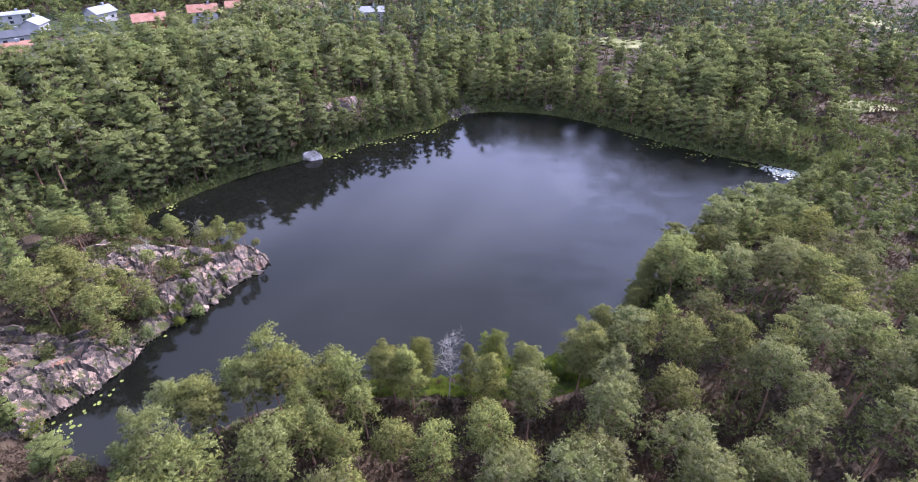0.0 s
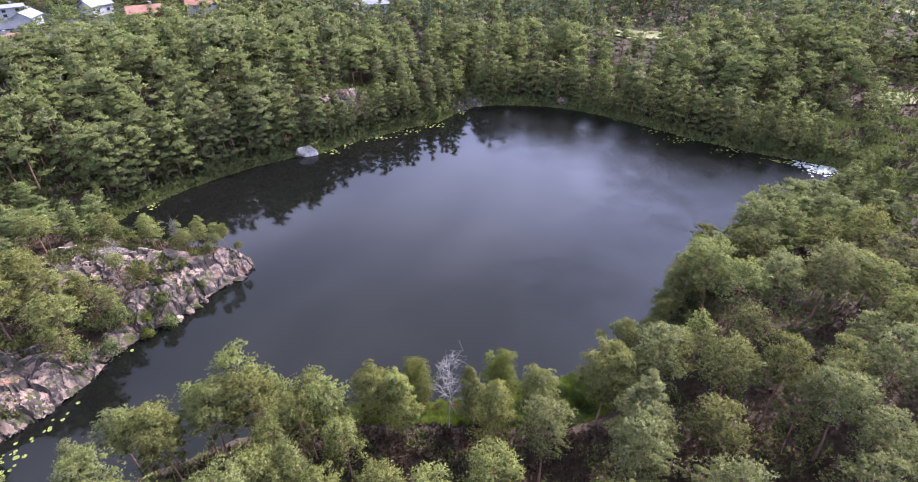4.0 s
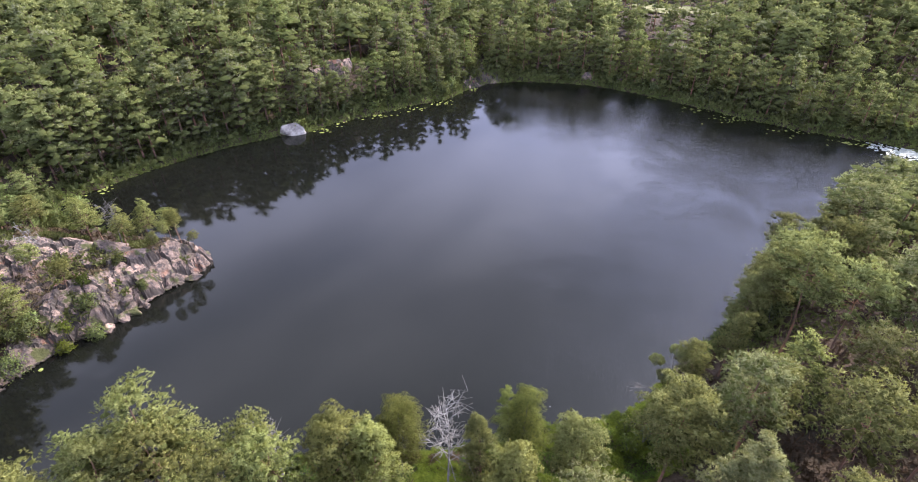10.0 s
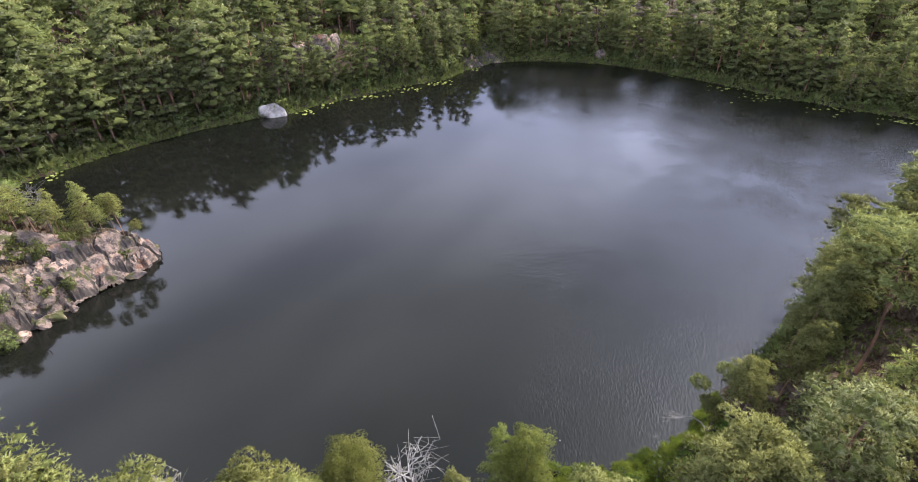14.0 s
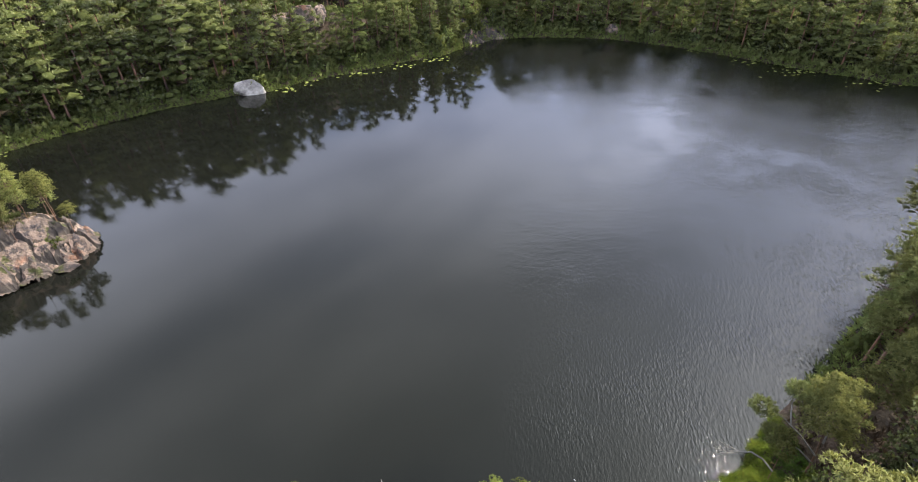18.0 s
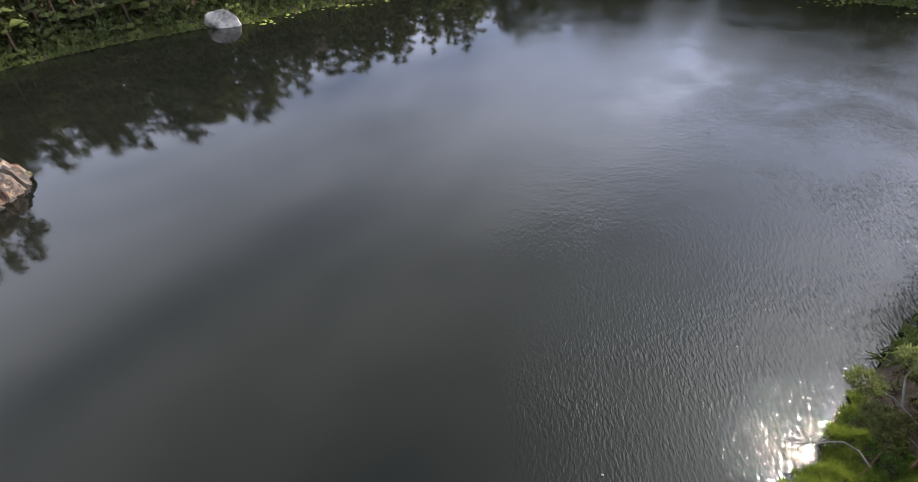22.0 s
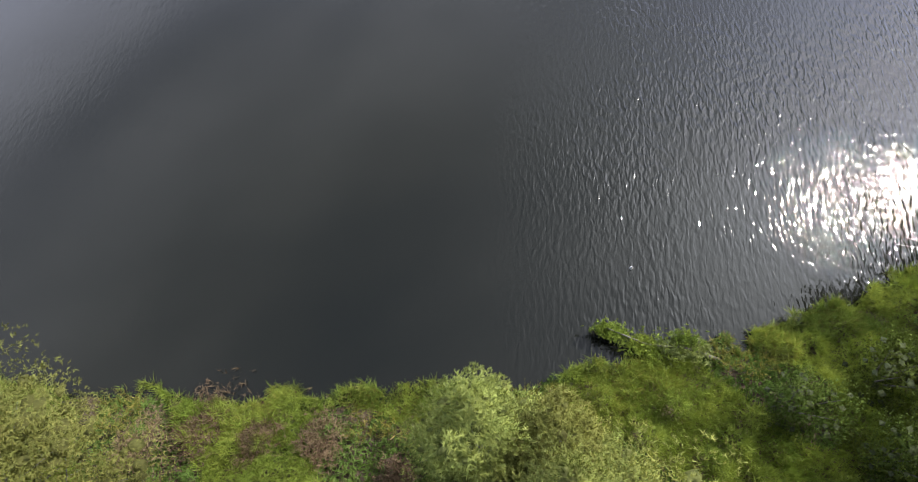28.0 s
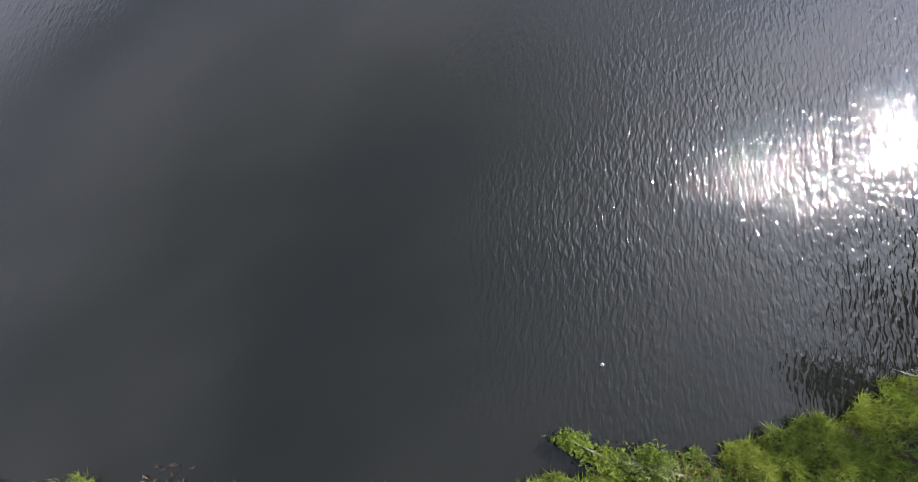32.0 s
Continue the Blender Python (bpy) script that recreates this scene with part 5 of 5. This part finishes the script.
# A leafy sapling that has toppled from the bank into the lake.
sap = new("leaning_sapling")
sap.matrix_basis = pose(8.6, 42.7, ground_z(8.6, 42.7))
stem = np.array([(0, 0, 0.05), (-0.9, 0.15, 0.35), (-1.9, 0.15, 0.35), (-2.9, 0.45, 0.45)])
put("stem", mesh_data("stem", *tube(stem, [0.05, 0.04, 0.028, 0.012], 5), [BARK_GREY], smooth=True), sap)
for i, (cx, cy, cz, rr, mat) in enumerate([(-2.85, 0.45, 0.42, 0.20, GRASS), (-2.6, 0.36, 0.4, 0.18, GRASS), (-2.05, 0.18, 0.42, 0.28, GRASS), (-1.75, 0.0, 0.4, 0.30, GRASS), (-1.4, 0.1, 0.42, 0.26, BIRCH), (-1.0, 0.34, 0.5, 0.24, GRASS), (-0.75, 0.1, 0.4, 0.28, BIRCH)]):
    q_ = np.random.default_rng(40 + i)
    c = q_.normal((cx, cy, cz - 0.1), (rr * 0.75, rr * 0.5, 0.07), (300, 3))
    d = q_.normal((-0.3, 0.1, 0.7), 0.5, (300, 3))
    put("leaves", mesh_data("leaves", *sprays(q_, c, d, 0.11, 0.022, 5), [mat]), sap)
tagged(sap, "leafy green sapling leaning from the bank over the water", "sapling")


# ---------------------------------------------------------------- lily pads
def lilies(n, spots, mat, label, curl=0.035):
    g = np.random.default_rng(9)
    v, f = [], []
    for (x, y, rx, ry, share) in spots:
        for _ in range(int(n * share)):
            px, py = g.normal(x, rx), g.normal(y, ry)
            rad, a0 = g.uniform(0.11, 0.24), g.uniform(0, 6.28)
            b = len(v)
            v.append((px, py, 0.012 + g.uniform(0, 0.01)))
            for k in range(9):
                a = a0 + 0.25 + (6.283 - 0.5) * k / 8
                v.append((px + rad * math.cos(a), py + rad * math.sin(a), 0.010 + g.uniform(0, curl)))
            f += [(b, b + 1 + k, b + 2 + k) for k in range(8)]
    p = np.array(v)
    wet = shore_distance(p[:, 0], p[:, 1]) < 0.2
    f = [t for t in f if wet[t[0]]]
    return tagged(put("lily_pads", mesh_data("lily_pads", v, f, [mat])), label, "lily pads", kind="stuff")


lilies(24, [(-25.6, 97.6, 1.3, 0.6, 1.3), (-22.8, 100, 1, 0.8, 0.5), (-17.6, 104.0, 1.5, 0.6, 1.2), (-12, 107.6, 1.6, 0.6, 0.8), (-7.0, 110.6, 1.3, 0.8, 0.9), (-0.6, 117.6, 0.5, 0.8, 0.4),
             (-39.4, 33.6, 0.7, 1.0, 0.9), (-38.0, 37.5, 0.6, 1.4, 0.4), (-37.0, 47.0, 0.5, 0.6, 0.3), (-48.2, 77.6, 0.6, 0.8, 0.5), (37.5, 108.6, 1.5, 1.0, 0.7), (43, 104.2, 2.5, 1.2, 1.6),
             (50, 99.2, 2.2, 0.9, 1.2), (57, 95.2, 2.0, 0.9, 1.4), (31, 114.0, 1.5, 0.8, 0.3)], PAD, "yellow-green water lily pads floating near the shore")
lilies(24, [(62.4, 91.9, 1.3, 0.9, 16.0), (59.6, 93.9, 1.0, 0.6, 2.5)], PAD_GLINT, "lily pads in the lake's far corner, glint put into their pale colour", 0.10)


# ---------------------------------------------------------------- houses
def house(x, y, w, l, h, rise, turn, wall, roof, label, two=False):
    """Gabled house; the ridge runs along its own y."""
    root = new("house")
    root.matrix_basis = pose(x, y, ground_z(x, y) + 0.2, 0, 0, turn)
    w, l, h, rise = w * 0.7, l * 0.7, h * 0.8, rise * 0.75
    bm = bmesh.new()
    box(bm, -w / 2, -l / 2, -1.5, w / 2, l / 2, h)
    for s in (-1, 1):
        vs = [bm.verts.new(c) for c in ((-w / 2, s * l / 2, h), (w / 2, s * l / 2, h), (0, s * l / 2, h + rise))]
        bm.faces.new(vs if s < 0 else vs[::-1])
    part("wall", bm, wall, root)
    a, n = math.atan2(rise, w / 2), math.hypot(rise, w / 2) + 0.55
    for s in (0, 180):
        bm = bmesh.new()
        box(bm, 0, -l / 2 - 0.55, -0.1, n, l / 2 + 0.55, 0.12, 0.03)
        ob = part("roof", bm, roof, root)
        ob.matrix_basis = Matrix.Translation((0, 0, h + rise + 0.1)) @ Matrix.Rotation(radians(s), 4, "Z") @ Matrix.Rotation(a, 4, "Y")
    bm = bmesh.new()
    box(bm, -0.35, l * 0.2, h, 0.35, l * 0.2 + 0.7, h + rise + 0.9, 0.03)
    part("chimney", bm, ROOF_GREY, root)
    count = max(2, int(l // 3))
    for side in (-1, 1):
        for k in range(count):
            for lv in range(2 if two else 1):
                bm = bmesh.new()
                box(bm, -0.05, -0.6, -0.5, 0.05, 0.6, 0.5)
                win = part("window", bm, WHITE_WOOD, root)
                win.matrix_basis = Matrix.Translation((side * (w / 2 + 0.03), -l / 2 + (k + 0.5) * l / count, h * (0.28 + 0.46 * lv) if two else h * 0.5))
                bm = bmesh.new()
                box(bm, -0.05, -0.5, -0.4, 0.05, 0.5, 0.4)
                part("pane", bm, GLASS, win).matrix_basis = Matrix.Translation((side * 0.025, 0, 0))
    return tagged(root, label, "house", "village houses")


for spec in [(-94, 171, 8, 12, 4.8, 2.0, -61, RED_WOOD, ROOF_ORANGE, "red wooden house with an orange tiled roof", True),
             (-85.6, 189.7, 8, 12, 4.4, 2.2, -66, WHITE_WOOD, ROOF_ORANGE, "white wooden house with an orange tiled roof", True),
             (-79, 203.7, 8, 11, 4.0, 2.0, -70, WHITE_WOOD, ROOF_ORANGE, "white house with orange roof tiles among trees", True),
             (-114.2, 139.2, 9, 13, 4.2, 2.4, -45, WHITE_WOOD, ROOF_ORANGE, "pale house with an orange tiled roof behind pines", True),
             (-104, 147, 9, 14, 3.4, 1.8, -55, RED_WOOD, ROOF_DARK, "long house with a dark panelled roof", False),
             (-144, 181, 8, 15, 3.6, 0.6, -50, WHITE_WOOD, ROOF_GREY, "long white building with a low grey roof", True),
             (-126, 156, 8, 11, 2.8, 1.4, -48, WHITE_WOOD, ROOF_DARK, "low white building with a dark grey roof", False),
             (-115.3, 182.3, 8, 10, 3.6, 2.0, -20, WHITE_WOOD, ROOF_GREY, "white house with a grey roof", False),
             (-127.5, 168.5, 7, 9, 3.2, 1.8, 10, WHITE_WOOD, ROOF_GREY, "small white house with a grey roof", False),
             (-57.7, 199, 8, 12, 3.6, 1.6, -75, WHITE_WOOD, ROOF_DARK, "white house with a dark roof at the wood's edge", False),
             (-33.5, 203.7, 8, 16, 3.4, 1.6, -80, WHITE_WOOD, ROOF_GREY, "long pale house beyond the wood", False)]:
    house(*spec)


# ---------------------------------------------------------------- a float on the water
def float_bobber(x, y):
    root = new("fishing_float")
    root.matrix_basis = pose(x, y, 0.0, 8, 0, 30)
    k = np.linspace(0, 1, 7)
    body = np.stack([0 * k, 0 * k, -0.06 + 0.14 * k], 1)
    put("body", mesh_data("body", *tube(body, 0.010 + 0.04 * np.sin(k * 3.1416), 10), [WHITE_WOOD], smooth=True), root)
    put("stem", mesh_data("stem", *tube([(0, 0, 0.075), (0, 0, 0.13), (0, 0, 0.16)], [0.011, 0.009, 0.007], 6), [WHITE_WOOD], smooth=True), root)
    return tagged(root, "small white float lying on the dark water", "float")


float_bobber(6.5, 45.0)
